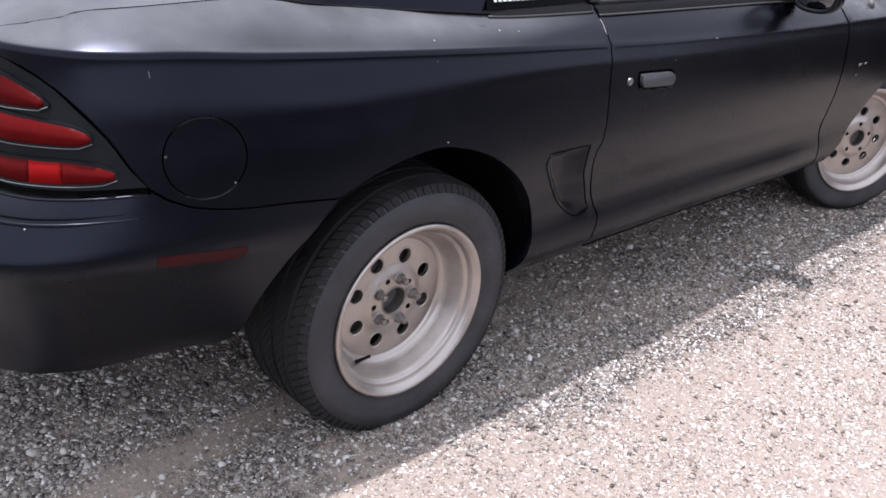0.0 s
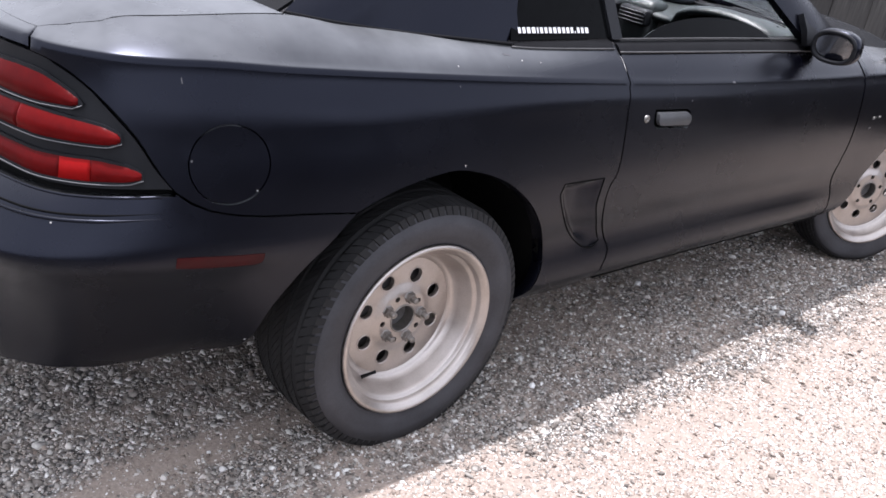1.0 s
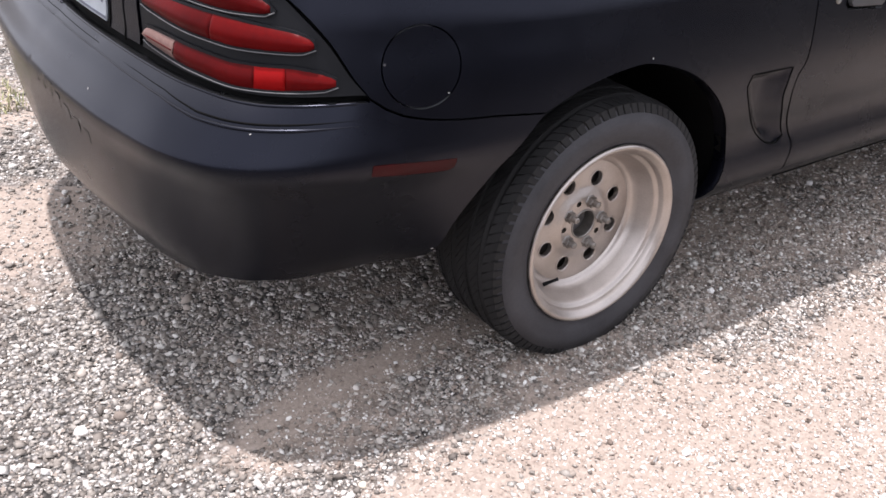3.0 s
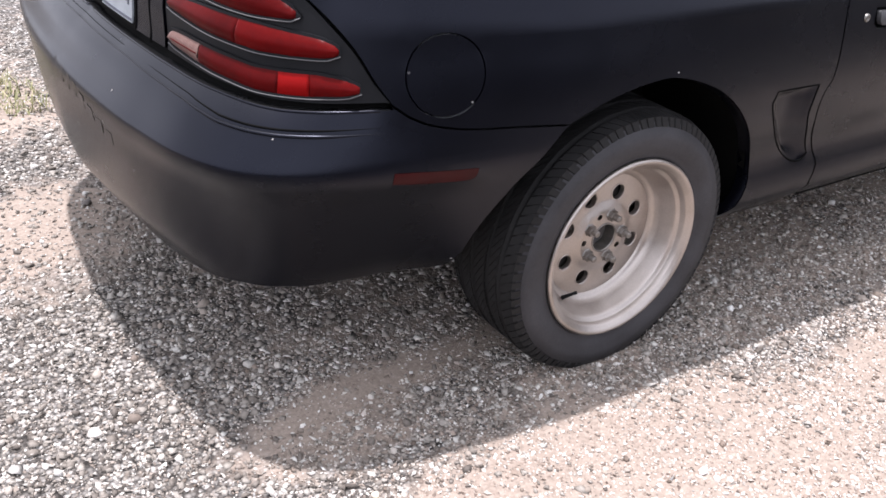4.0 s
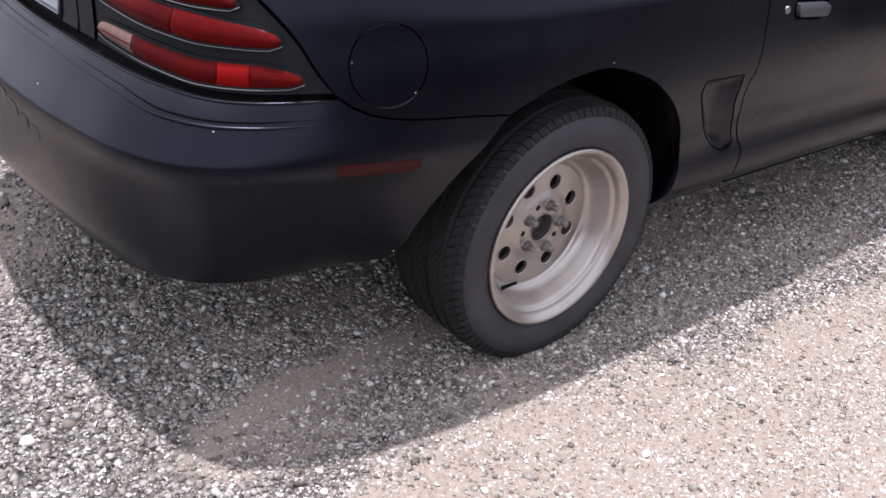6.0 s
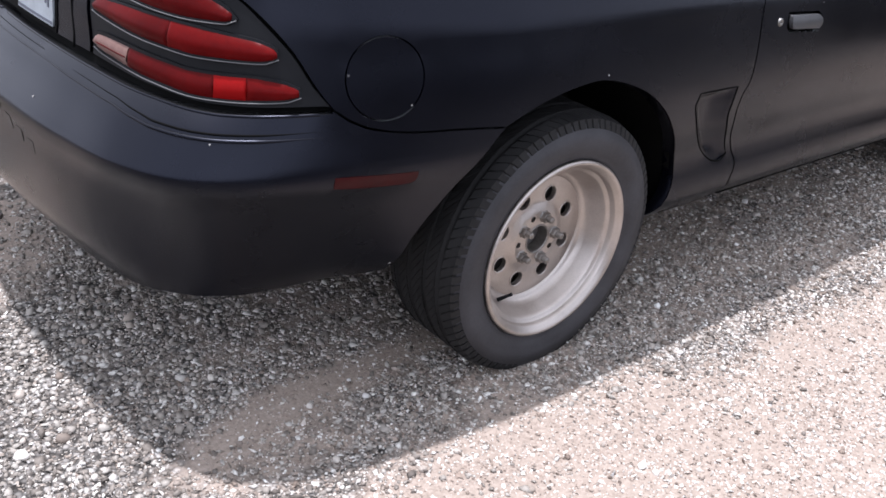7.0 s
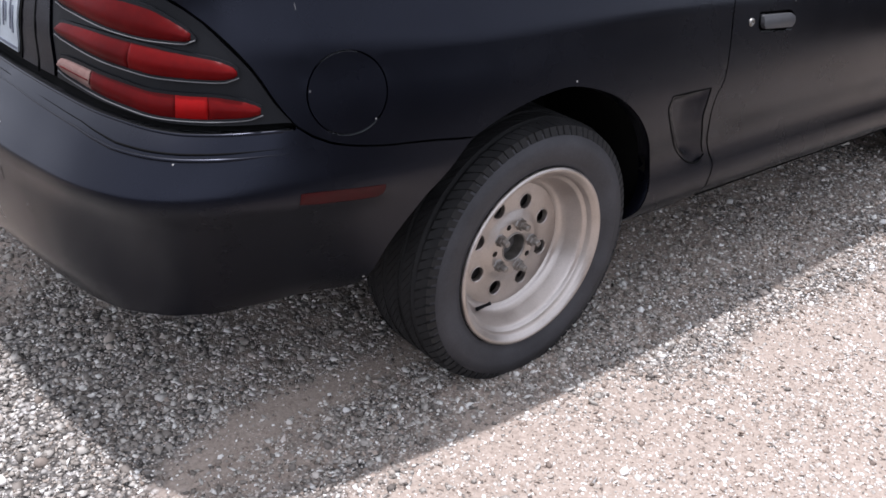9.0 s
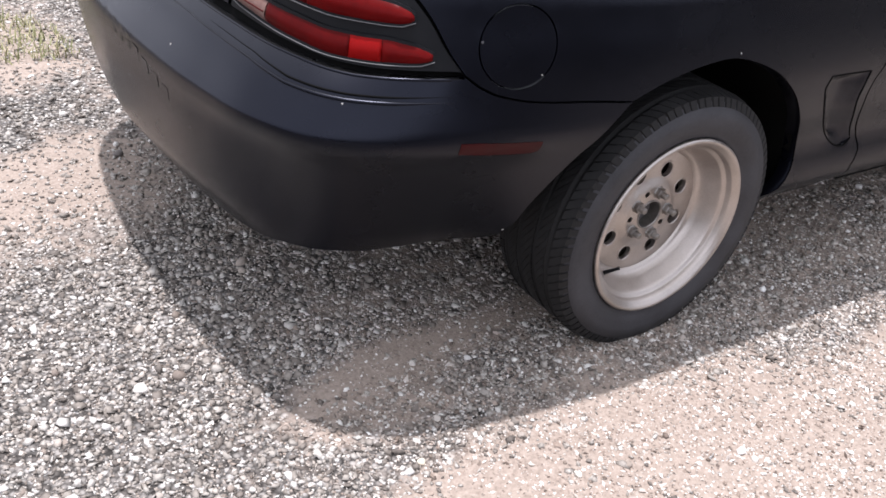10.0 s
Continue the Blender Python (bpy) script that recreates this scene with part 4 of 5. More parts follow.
for outline, cuts in ((LAMP_LOW, ((-1.3, -1.127, PINK, "cloudy pinkish reversing lens"), (-1.127, -0.869, RED, "dull red lens"), (-0.869, -0.796, RED_BRIGHT, "bright red reflector"), (-0.796, -0.5, RED_MID, "red lens"))),
                      (LAMP_MID, ((-1.3, -1.01, RED, "dull red lens"), (-1.01, -0.5, RED_MID, "red lens"))),
                      (LAMP_TOP, ((-1.3, -0.5, RED, "dull red lens"),))):
    full = arc(outline, 0.015, True)
    shape = lens_shape(outline)
    rim = skin(*np.stack([full[:, 0], full[:, 1]]), -0.001)
    lu, lw = sorted_edge(full, False)
    low = np.stack([lu, lw], 1)[1:]
    for side in (1, -1):
        lamp = part("tail_lamp", skin_panel(full, gap=-0.004, fold=0.006, lift=0.001, shape=lambda u, w: 0.0 * u, step=0.012) if side > 0
                    else mirrored(skin_panel(full, gap=-0.004, fold=0.006, lift=0.001, shape=lambda u, w: 0.0 * u, step=0.012)), PLASTIC, car, "slim red tail lamp strip")
        for u0, u1, mat, lab in cuts:
            vf = skin_panel(cut(outline, u0, u1), gap=0.0, fold=0.012, shape=shape, step=0.007, rows=())
            part("lens", vf if side > 0 else mirrored(vf), mat, lamp, lab)
        vf = tube(skin(low[:, 0], low[:, 1] - 0.0022, -0.0045), 0.0012, 6)
        part("lens_lip", vf if side > 0 else mirrored(vf), LIP, lamp, "pale worn lower edge")

for s in (1, -1):
    vf = skin_panel(MARKER, gap=0.0004, fold=0.006, lift=0.0005, step=0.010)
    part("marker_lens", vf if s > 0 else mirrored(vf), RED_DULL, car, "faded dark red side marker")

# a red bar divides each reversing lens, and a seam parts the deck lid from the lamp panel
us = np.linspace(-1.228, -1.130, 12)
bar = tube(skin(us, np.interp(us, [-1.228, -1.130], [0.7795, 0.7765]), -0.0088), 0.0014, 6)
both("lens_bar", bar, RED, "thin red bar across the reversing lens")
q = arc([(-1.358, 0.938), (-1.352, 0.86), (-1.342, 0.80), (-1.328, 0.752)], 0.02)
both("lid_seam", tube(skin(q[:, 0], q[:, 1], 0.0006), 0.0024, 6), INNER)
# rolled upper edge of the bumper below the lamps
us = np.linspace(U_REAR + 0.02, -0.66, 80)
edge_w = np.interp(us, [-1.68, -1.3, -1.0, -0.85, -0.70, -0.636], [0.741, 0.738, 0.732, 0.728, 0.729, 0.730])
both("bumper_lip", tube(skin(us, edge_w, 0.0012), 0.0032, 8), BUMPER_BLACK)

# licence plate in the deck face, with bars in place of its writing
def patch(u0, u1, w0, w1, lift, fold):
    """A rectangle of the deck face."""
    return skin_panel(path([(u0, w0), (u1, w0)], [(u1, w0), (u1, w1)], [(u1, w1), (u0, w1)], [(u0, w1), (u0, w0)]), gap=0.0, lift=lift, fold=fold)


# flat dark patch: the shade of the plate's recess, put in as colour
part("plate_recess", patch(U_REAR + 0.002, -1.408, 0.758, 0.93, 0.002, 0.003), INNER, car, "dark patch painted for the recess's shade behind the number plate")
plate = part("licence_plate", patch(-1.600, -1.418, 0.766, 0.876, 0.006, 0.004), PLATE, car, "pale number plate with dark bars")
part("plate_edge", patch(-1.597, -1.421, 0.769, 0.773, 0.0072, 0.001), PLATE_INK, plate)
for k in range(5):
    u = -1.588 + 0.034 * k
    part("plate_bar", patch(u, u + 0.006, 0.796, 0.850, 0.0075, 0.001), PLATE_INK, plate)
    part("plate_bar", patch(u + 0.011, u + 0.018, 0.792 + 0.012 * (k % 2), 0.836, 0.0075, 0.001), PLATE_INK, plate)

# raised bars where the bumper carries worn lettering
for k in range(7):
    u = -1.62 + 0.042 * k
    w = np.interp(u, [-1.65, -1.53, -1.35], [0.600, 0.590, 0.535])
    vf = skin_panel(path([(u, w - 0.012), (u + 0.024, w - 0.015)], [(u + 0.024, w - 0.015), (u + 0.024, w + 0.012)], [(u + 0.024, w + 0.012), (u, w + 0.015)], [(u, w + 0.015), (u, w - 0.012)]), gap=0.0, lift=0.0006, fold=0.0005)
    part("raised_bar", vf, BUMPER_BLACK, car)

# chips and scrapes in the paint
random.seed(5)
for u, w, su, sw, mat in ((-0.862, 0.684, 0.004, 0.004, CHIP), (-1.352, 0.645, 0.005, 0.005, CHIP), (0.032, 0.967, 0.004, 0.003, CHIP), (0.022, 0.927, 0.004, 0.011, SCRAPE), (0.036, 0.738, 0.004, 0.004, CHIP),
                           (-0.397, 0.933, 0.003, 0.008, INNER), (-0.619, 0.92, 0.003, 0.009, SCRAPE), (0.20, 1.0, 0.022, 0.006, SCRAPE), (0.24, 0.988, 0.006, 0.003, CHIP), (1.12, 0.945, 0.02, 0.006, SCRAPE),
                           (-0.606, 0.795, 0.006, 0.005, SCRAPE), (-0.48, 0.735, 0.004, 0.004, CHIP), (-0.436, 0.352, 0.007, 0.005, CHIP), (0.90, 0.855, 0.003, 0.003, CHIP), (0.613, 0.985, 0.003, 0.040, CHIP), (0.30, 0.985, 0.003, 0.004, CHIP)):
    n = 9
    o = np.array([(u + 0.5 * su * math.cos(a) * random.uniform(0.6, 1.2), w + 0.5 * sw * math.sin(a) * random.uniform(0.6, 1.2)) for a in np.linspace(0, 2 * math.pi, n, endpoint=False)])
    part("paint_chip", skin_panel(o, gap=0.0, lift=0.0008, fold=0.0006, step=0.02), mat, car)

# door handle, its dished recess and the lock
for s in (1, -1):
    fl = (lambda q: q) if s > 0 else mirrored
    part("handle_recess", fl(skin_panel(HANDLE_RECESS, gap=-0.002, fold=0.003, shape=lambda u, w: 0.020 + 0 * u, step=0.015)), INNER, car)
    grip = path([(0.742, 0.819), (0.876, 0.813)], [(0.876, 0.813), (0.891, 0.801), (0.893, 0.777), (0.884, 0.766)], [(0.884, 0.766), (0.750, 0.776)], [(0.750, 0.776), (0.739, 0.788), (0.742, 0.819)], step=0.010)
    part("door_handle", fl(skin_panel(grip, gap=0.001, fold=0.012, lift=0.006, step=0.010, shape=lambda u, w: -0.004 * np.clip(1 - ((w - 0.793) / 0.024) ** 2, 0, 1))), TRIM_GREY, car, "grey plastic pull handle")
    c = skin(0.693, 0.800, -0.001)[0]
    v, f = lathe([(0.0, -0.002), (0.004, -0.002), (0.0045, -0.004), (0.0085, -0.004), (0.0105, -0.002), (0.0105, 0.006)], 20)
    part("door_lock", fl((v + c, f)), CHROME, car, "small worn metal key lock")

# belt weatherstrips along the doors and quarters
for s in (1, -1):
    fl = (lambda q: q) if s > 0 else mirrored
    us = np.linspace(0.614, 1.72, 40)
    part("window_seal", fl(sheet(np.array([skin(us, 1.012 + 0 * us, -0.004), skin(us, 1.024 + 0 * us, -0.006) + (0, 0, 0.004), skin(us, 1.03 + 0 * us, 0.010) + (0, 0, 0.010), skin(us, 1.03 + 0 * us, 0.026) + (0, 0, 0.008)])[:, ::-1], 0.004)), WEATHERSTRIP, car)
    part("belt_lip", fl(tube(skin(us, 1.014 + 0 * us, -0.006), 0.0030, 6)), TRIM_LIP, car)
    part("belt_lip", fl(tube(skin(us, 1.03 + 0 * us, 0.004) + (0, 0, 0.0135), 0.0028, 6)), TRIM_LIP, car)
    us = np.linspace(0.235, 0.600, 16)
    part("belt_lip", fl(tube(skin(us, 1.021 + 0 * us, -0.0035), 0.0028, 6)), TRIM_LIP, car)
    part("window_seal", fl(sheet(np.array([skin(us, 1.020 + 0 * us, -0.002), skin(us, 1.03 + 0 * us, 0.0) + (0, 0, 0.006), skin(us, 1.03 + 0 * us, 0.02) + (0, 0, 0.012)])[:, ::-1], 0.004)), WEATHERSTRIP, car)

    def on_side(x, z, out=0.0):
        return (x, side_y(z) - out, z)

    # quarter glass between the rear pillar and the slim pillar behind the door
    zz = np.linspace(0.985, 1.330, 12)
    back = [on_side(0.235 + 0.19 * t - 0.028 * math.sin(math.pi * t), z, -0.006) for t, z in zip(np.linspace(0, 1, 12), zz)]
    fore = [on_side(0.600 - 0.02 * t, z, -0.004) for t, z in zip(np.linspace(0, 1, 12), zz)]
    part("quarter_window", fl(sheet(loft(back, fore, 8, m=12), 0.004)), FILM_GLASS, car, "dark tinted fixed window")
    pf = [on_side(0.640 - 0.02 * t, z, 0.006) for t, z in zip(np.linspace(0, 1, 12), zz)]
    pb = [on_side(0.598 - 0.02 * t, z, 0.006) for t, z in zip(np.linspace(0, 1, 12), zz)]
    part("door_pillar", fl(sheet(loft(pb, pf, 3, m=12), 0.03)), PLASTIC, car)
    # front pillar, swept back to the roof
    lo = [(1.64, -0.80, 0.94), (1.57, -0.765, 0.995), (1.375, -0.689, 1.135), (1.22, -0.625, 1.245), (1.10, -0.572, 1.335)]
    up = [(1.90, -0.765, 0.945), (1.81, -0.750, 1.006), (1.577, -0.682, 1.145), (1.40, -0.615, 1.245), (1.20, -0.545, 1.345)]
    part("front_pillar", fl(sheet(loft(lo, up, 5, (0, -0.012, 0.012)), 0.03)), BLACK, car)
    sail = [[(1.585, -0.805, 0.955), (1.75, -0.80, 0.945)], [(1.585, -0.790, 1.00), (1.69, -0.785, 0.985)], [(1.575, -0.765, 1.05), (1.63, -0.762, 1.02)]]
    part("mirror_sail", fl(sheet(np.array(sail)[:, ::-1], 0.02)), PLASTIC, car)

# window decal: white bars in a line
deck_bars = [0.9, 1, 1.1, 1.2, 0.5, 1, 1, 1, 1.1, 1, 1, 1, 0.9, 0.35, 0.9, 1, 1.2]
x = 0.262
for k, wdt in enumerate(deck_bars):
    a, bb = x, x + 0.0098 * wdt
    x += 0.0098 * wdt + 0.0060
    z0, z1 = 1.001 - 0.010 * (a - 0.262), 1.0135 - 0.010 * (a - 0.262)
    if wdt < 0.4:
        z1 = z0 + 0.005
    q = [[(a, side_y(z0) + 0.002, z0), (bb, side_y(z0) + 0.002, z0)], [(a, side_y(z1) + 0.002, z1), (bb, side_y(z1) + 0.002, z1)]]
    ob = part("decal_bar", sheet(np.array(q), 0.001), WHITE, car, smooth=False)

# door windows, wound almost right down: only the bowed top edge stands out
for s in (1, -1):
    xs = np.linspace(GLASS_X0, GLASS_X1, 24)
    t = (xs - GLASS_X0) / (GLASS_X1 - GLASS_X0)
    top = 0.955 + 0.075 * (4 * t * (1 - t)) ** 0.6
    rows = np.array([[(x, side_y(z) + 0.012, z) for x, z in zip(xs, 0.90 + (top - 0.90) * k)] for k in np.linspace(0, 1, 6)])
    vf = sheet(rows, 0.004)
    part("door_glass", vf if s > 0 else mirrored(vf), FILM_GLASS, car, "lowered tinted side window")

# screens
def across(points, n=17, crown=0.0, power=2.2, back=0.0):
    """A row from right to left through the mirrored end point, bowed along x."""
    (x0, y0, z0), (xc, zc) = points
    return [(xc + (x0 - xc) * abs(s) ** power, -s * y0 * -1 if False else s * -y0, zc + (z0 - zc) * abs(s) ** power) for s in np.linspace(-1, 1, n)]


rows = [across(((-0.300 + 0.60 * t, -0.612 + 0.070 * t, 1.036 + 0.300 * t), (-0.385 + 0.645 * t, 1.052 + 0.313 * t + 0.02 * math.sin(math.pi * t)))) for t in np.linspace(0.0, 1.0, 12)]
part("rear_window", sheet(np.array(rows), 0.005), DARK_GLASS, car, "sloping tinted rear window")
rows = [across(((-0.352 + 0.06 * t, -0.670 + 0.028 * t, 1.029 + 0.019 * t), (-0.436 + 0.06 * t, 1.043 + 0.018 * t))) for t in np.linspace(0.0, 1.0, 4)]
part("rear_window_seal", sheet(np.array(rows), 0.008), WEATHERSTRIP, car)
rows = [across(((1.87 - 0.64 * t, -0.745 + 0.20 * t, 0.955 + 0.385 * t), (2.12 - 0.84 * t, 0.965 + 0.405 * t))) for t in np.linspace(0.0, 1.0, 12)]
part("windscreen", sheet(np.array(rows)[:, ::-1], 0.005), CLEAR_GLASS, car)
for ob in car.children:
    if ob.name.split(".")[0] in ("windscreen", "rear_window", "quarter_window"):
        ob.visible_shadow = False

# bonnet between the wings, and the cowl under the windscreen
rows = []
for t in np.linspace(0, 1, 18):
    u = 1.90 + 1.55 * t
    e = skin(u, 1.03)[0]
    rows.append([(e[0] + 0.10 * (1 - s * s) * (1.4 * t - 0.2), s * -(e[1]), e[2] + 0.055 * (1 - abs(s) ** 2.2)) for s in np.linspace(-1, 1, 21)])
part("bonnet", sheet(np.array(rows), 0.015), BUMPER_BLACK, car)
for s in (1, -1):
    hp = path([(3.37, 0.86), (3.72, 0.84)], [(3.72, 0.84), (3.70, 0.98)], [(3.70, 0.98), (3.40, 0.99)], [(3.40, 0.99), (3.37, 0.86)])
    vf = skin_panel(hp, gap=0.0, lift=0.004)
    part("headlamp", vf if s > 0 else mirrored(vf), CLEAR_GLASS, car)

# door mirror on the near flank: housing with a rounded hood, glass facing back
def ellipsoid(c, r, n=20, m=14, power=2.6, turn=None):
    v, f = [], []
    sg = lambda a, p: math.copysign(abs(a) ** p, a)
    for i in range(m + 1):
        b2 = math.pi * (i / m - 0.5)
        for k in range(n):
            a = 2 * math.pi * k / n
            e = 2 / power
            p = Vector((r[0] * sg(math.sin(b2), e), r[1] * sg(math.cos(b2), e) * sg(math.cos(a), e), r[2] * sg(math.cos(b2), e) * sg(math.sin(a), e)))
            v.append(p)
    if turn:
        R = Euler(turn).to_matrix()
        v = [R @ p for p in v]
    v = [tuple(Vector(c) + p) for p in v]
    for i in range(m):
        for k in range(n):
            l = (k + 1) % n
            f.append((i * n + k, i * n + l, (i + 1) * n + l, (i + 1) * n + k))
    return np.array(v), f


for s in (1, -1):
    fl = (lambda q: q) if s > 0 else mirrored
    mc = Vector((1.630, -0.884, 0.970))
    v, f = ellipsoid((0, 0, 0), (0.066, 0.077, 0.056), 28, 16, 2.5)
    v[:, 0] = np.where(v[:, 0] < -0.02, -0.02 + (v[:, 0] + 0.02) * 0.25, v[:, 0])
    R = Euler((0, 0, radians(8))).to_matrix()
    place = lambda q: (np.array([tuple(R @ Vector(p) + mc) for p in q[0]]), q[1])
    mir = part("door_mirror", fl(place((v, f))), BUMPER_BLACK, car, "black door mirror with a rounded housing")
    g = np.array([(-0.0335, 0.061 * math.cos(a) * abs(math.cos(a)) ** -0.2 if abs(math.cos(a)) > 1e-6 else 0.0, 0.042 * math.sin(a) * (abs(math.sin(a)) ** -0.2 if abs(math.sin(a)) > 1e-6 else 0)) for a in np.linspace(0, 2 * math.pi, 36, endpoint=False)])
    vv = np.vstack([g, g + (0.006, 0, 0)])
    ff = [tuple(range(35, -1, -1))] + [(k, (k + 1) % 36, (k + 1) % 36 + 36, k + 36) for k in range(36)]
    part("mirror_glass", fl(place((np.array([tuple(Euler((0, radians(-9), radians(1))).to_matrix() @ Vector(p)) for p in vv]), ff))), MIRROR, mir, "silvered glass", smooth=False)
    part("mirror_rim", fl(place(tube(g * (1, 1.08, 1.10) + (-0.003, 0, 0), 0.0075, 8, True))), PLASTIC, mir)
    part("mirror_arm", fl(tube([(1.70, -0.80, 0.955), (1.715, -0.83, 0.955), (1.73, -0.86, 0.965)], [0.030, 0.026, 0.024], 10)), PLASTIC, mir)

# aerial on the near front wing
a0 = Vector(skin(2.28, 0.985)[0])
part("aerial_base", tube([a0 - Vector((0, 0, 0.004)), a0 + Vector((0, 0, 0.012)), a0 + Vector((0, 0, 0.03))], [0.016, 0.012, 0.006], 12), CHROME, car)
part("aerial", tube([a0 + Vector((0, 0, 0.02)), a0 + Vector((0.0, 0.0, 0.4)), a0 + Vector((-0.01, 0, 0.78))], [0.0036, 0.0032, 0.0026], 8), CHROME, car, "thin metal whip aerial")
# metal badge remains on the wing
for u, w, su, sw in ((2.10, 0.705, 0.020, 0.010), (2.145, 0.708, 0.014, 0.008), (2.085, 0.670, 0.012, 0.007)):
    vf = skin_panel(path([(u, w), (u + su, w + 0.003)], [(u + su, w + 0.003), (u + su + 0.006, w + sw)], [(u + su + 0.006, w + sw), (u + 0.006, w + sw)], [(u + 0.006, w + sw), (u, w)]), gap=0.0, lift=0.003, fold=0.003)
    part("wing_badge", vf, CHROME, car)

# ---- cabin ----
part("cabin_floor", box(1.30, 0, 0.40, 1.65, 1.60, 0.06, 0.02), INNER, car)
# dashboard: padded top from the screen to a rolled edge, arched over a dark recess on each side
rows = []
for s in np.linspace(-1, 1, 57):
    y = s * 0.71
    q = (abs(y) - 0.47) / 0.215
    arch = max(0.0, 1 - q * q) ** 0.5
    z1 = 0.905 + 0.075 * arch
    edge = 1.60 - 0.03 * arch + 0.03 * abs(s) ** 4
    rows.append([(2.06 - 0.16 * abs(s) ** 3, y, 0.950), (1.96 - 0.1 * abs(s) ** 3, y, 0.955), (1.84, y, 0.952 + 0.012 * arch), (1.74, y, 0.945 + 0.030 * arch), (edge + 0.06, y, z1 + 0.012),
                 (edge + 0.025, y, z1 + 0.010), (edge + 0.005, y, z1 + 0.002), (edge, y, z1 - 0.010), (edge + 0.012, y, z1 - 0.020), (edge + 0.05, y, z1 - 0.022)])
part("dashboard", sheet(np.array(rows)[:, ::-1], 0.012), DASH, car, "grey moulded dashboard with twin arched cowls")
part("dash_lower", box(1.74, 0, 0.72, 0.18, 1.38, 0.40, 0.04), SEAT, car, "dark recessed lower dash")
for s, yy in ((1, -0.47), (-1, 0.47)):
    part("cowl_recess", ellipsoid((1.72, yy, 0.89), (0.05, 0.20, 0.075), 24, 12, 2.2), SEAT, car)
for z0 in (0.958,):
    for k in range(3):
        line = [(1.90 - 0.045 * k - 0.10 * abs(s) ** 3, s * 0.62, z0 + 0.002 - 0.001 * k + 0.008 * max(0, 1 - ((abs(s * 0.62) - 0.47) / 0.215) ** 2) ** 0.5) for s in np.linspace(-1, 1, 30)]
        part("demister_slot", tube(line, 0.006, 6), PLASTIC, car)
part("dash_console", box(1.655, -0.02, 0.80, 0.12, 0.30, 0.30, 0.03), DASH, car)
for y in (-0.105, 0.045):
    vent = part("centre_vent", box(1.585, y, 0.888, 0.05, 0.13, 0.062, 0.012), PLASTIC, car, "black louvred dash vent")
    for k in range(4):
        part("vent_slat", box(1.558, y, 0.868 + 0.013 * k, 0.010, 0.115, 0.003, 0), TRIM_GREY, vent)
part("dash_pod", ellipsoid((1.80, -0.12, 0.960), (0.07, 0.085, 0.026), 24, 12, 2.4), PLASTIC, car, "oval black pod on the dash")
wheel_c = Vector((1.14, 0.38, 0.88))
ring = [tuple(wheel_c + Vector((0.065 * math.sin(a), 0.18 * math.cos(a), 0.17 * math.sin(a)))) for a in np.linspace(0, 2 * math.pi, 40, endpoint=False)]
sw = part("steering_wheel", tube(ring, 0.014, 10, True), PLASTIC, car)
part("steering_boss", ellipsoid(tuple(wheel_c + Vector((0.03, 0, 0))), (0.03, 0.07, 0.06), 16, 10), PLASTIC, sw)
for y in (-0.38, 0.38):
    part("seat_cushion", ellipsoid((0.98, y, 0.52), (0.27, 0.25, 0.11), 24, 12, 3.2), SEAT, car)
    part("seat_back", ellipsoid((0.66, y, 0.80), (0.10, 0.25, 0.33), 24, 14, 3.0, (0, radians(-18), 0)), SEAT, car)
    part("head_restraint", ellipsoid((0.54, y, 1.17), (0.055, 0.14, 0.085), 20, 12, 3.0), SEAT, car)
part("rear_bench", ellipsoid((0.05, 0, 0.72), (0.16, 0.60, 0.26), 24, 12, 3.4), SEAT, car)
# unseen board added inside to stop sun leaking onto the ground
part("boot_floor", box(0.0, 0, 0.77, 1.2, 1.56, 0.03, 0.01), INNER, car)
part("parcel_shelf", box(-0.12, 0, 0.975, 0.40, 1.2, 0.03, 0.01), SEAT, car)
for s in (1, -1):
    rows = [[(0.66, -0.755, z), (1.2, -0.76, z), (1.70, -0.75, z)] for z in (0.50, 0.70, 0.90, 0.965)]
    vf = sheet(np.array(rows)[::-1], 0.03)
    part("door_lining", vf if s > 0 else mirrored(vf), SEAT, car)


# ---- ground: pale gravel over tan dust, thinner in the wheel tracks ----
def noise2(x, y, seed):
    """Smooth value noise for placing and shaping, vectorised."""
    rs = np.random.RandomState(seed)
    g = rs.rand(64, 64)
    xi, yi = np.floor(x).astype(int), np.floor(y).astype(int)
    fx, fy = x - xi, y - yi
    fx, fy = fx * fx * (3 - 2 * fx), fy * fy * (3 - 2 * fy)
    a, b2, c, d = g[xi % 64, yi % 64], g[(xi + 1) % 64, yi % 64], g[xi % 64, (yi + 1) % 64], g[(xi + 1) % 64, (yi + 1) % 64]
    return (a * (1 - fx) + b2 * fx) * (1 - fy) + (c * (1 - fx) + d * fx) * fy


def wander(x, y):
    return 0.10 * (noise2(x * 0.9 + 7, y * 0.9, 3) - 0.5) + 0.05 * (noise2(x * 4, y * 4, 4) - 0.5)


def rut(x, y):
    """The clean dusty strip that the rear tyre left, 0 to 1."""
    line = np.interp(x, [-1.3, -0.95, -0.78, -0.57, -0.39, 0.1], [-0.80, -0.75, -0.71, -0.655, -0.635, -0.62])
    strewn = 0.55 + 0.45 * np.clip(noise2(x * 6 + 2, y * 11, 51) * 1.4 + noise2(x * 19, y * 25, 52) * 0.7 - 0.5, 0, 1)
    return np.exp(-((y - line + wander(x, y)) / 0.070) ** 2) * strewn * np.clip((0.35 - x) / 0.5, 0.3, 1) * np.clip((x + 1.25) / 0.55, 0, 1)


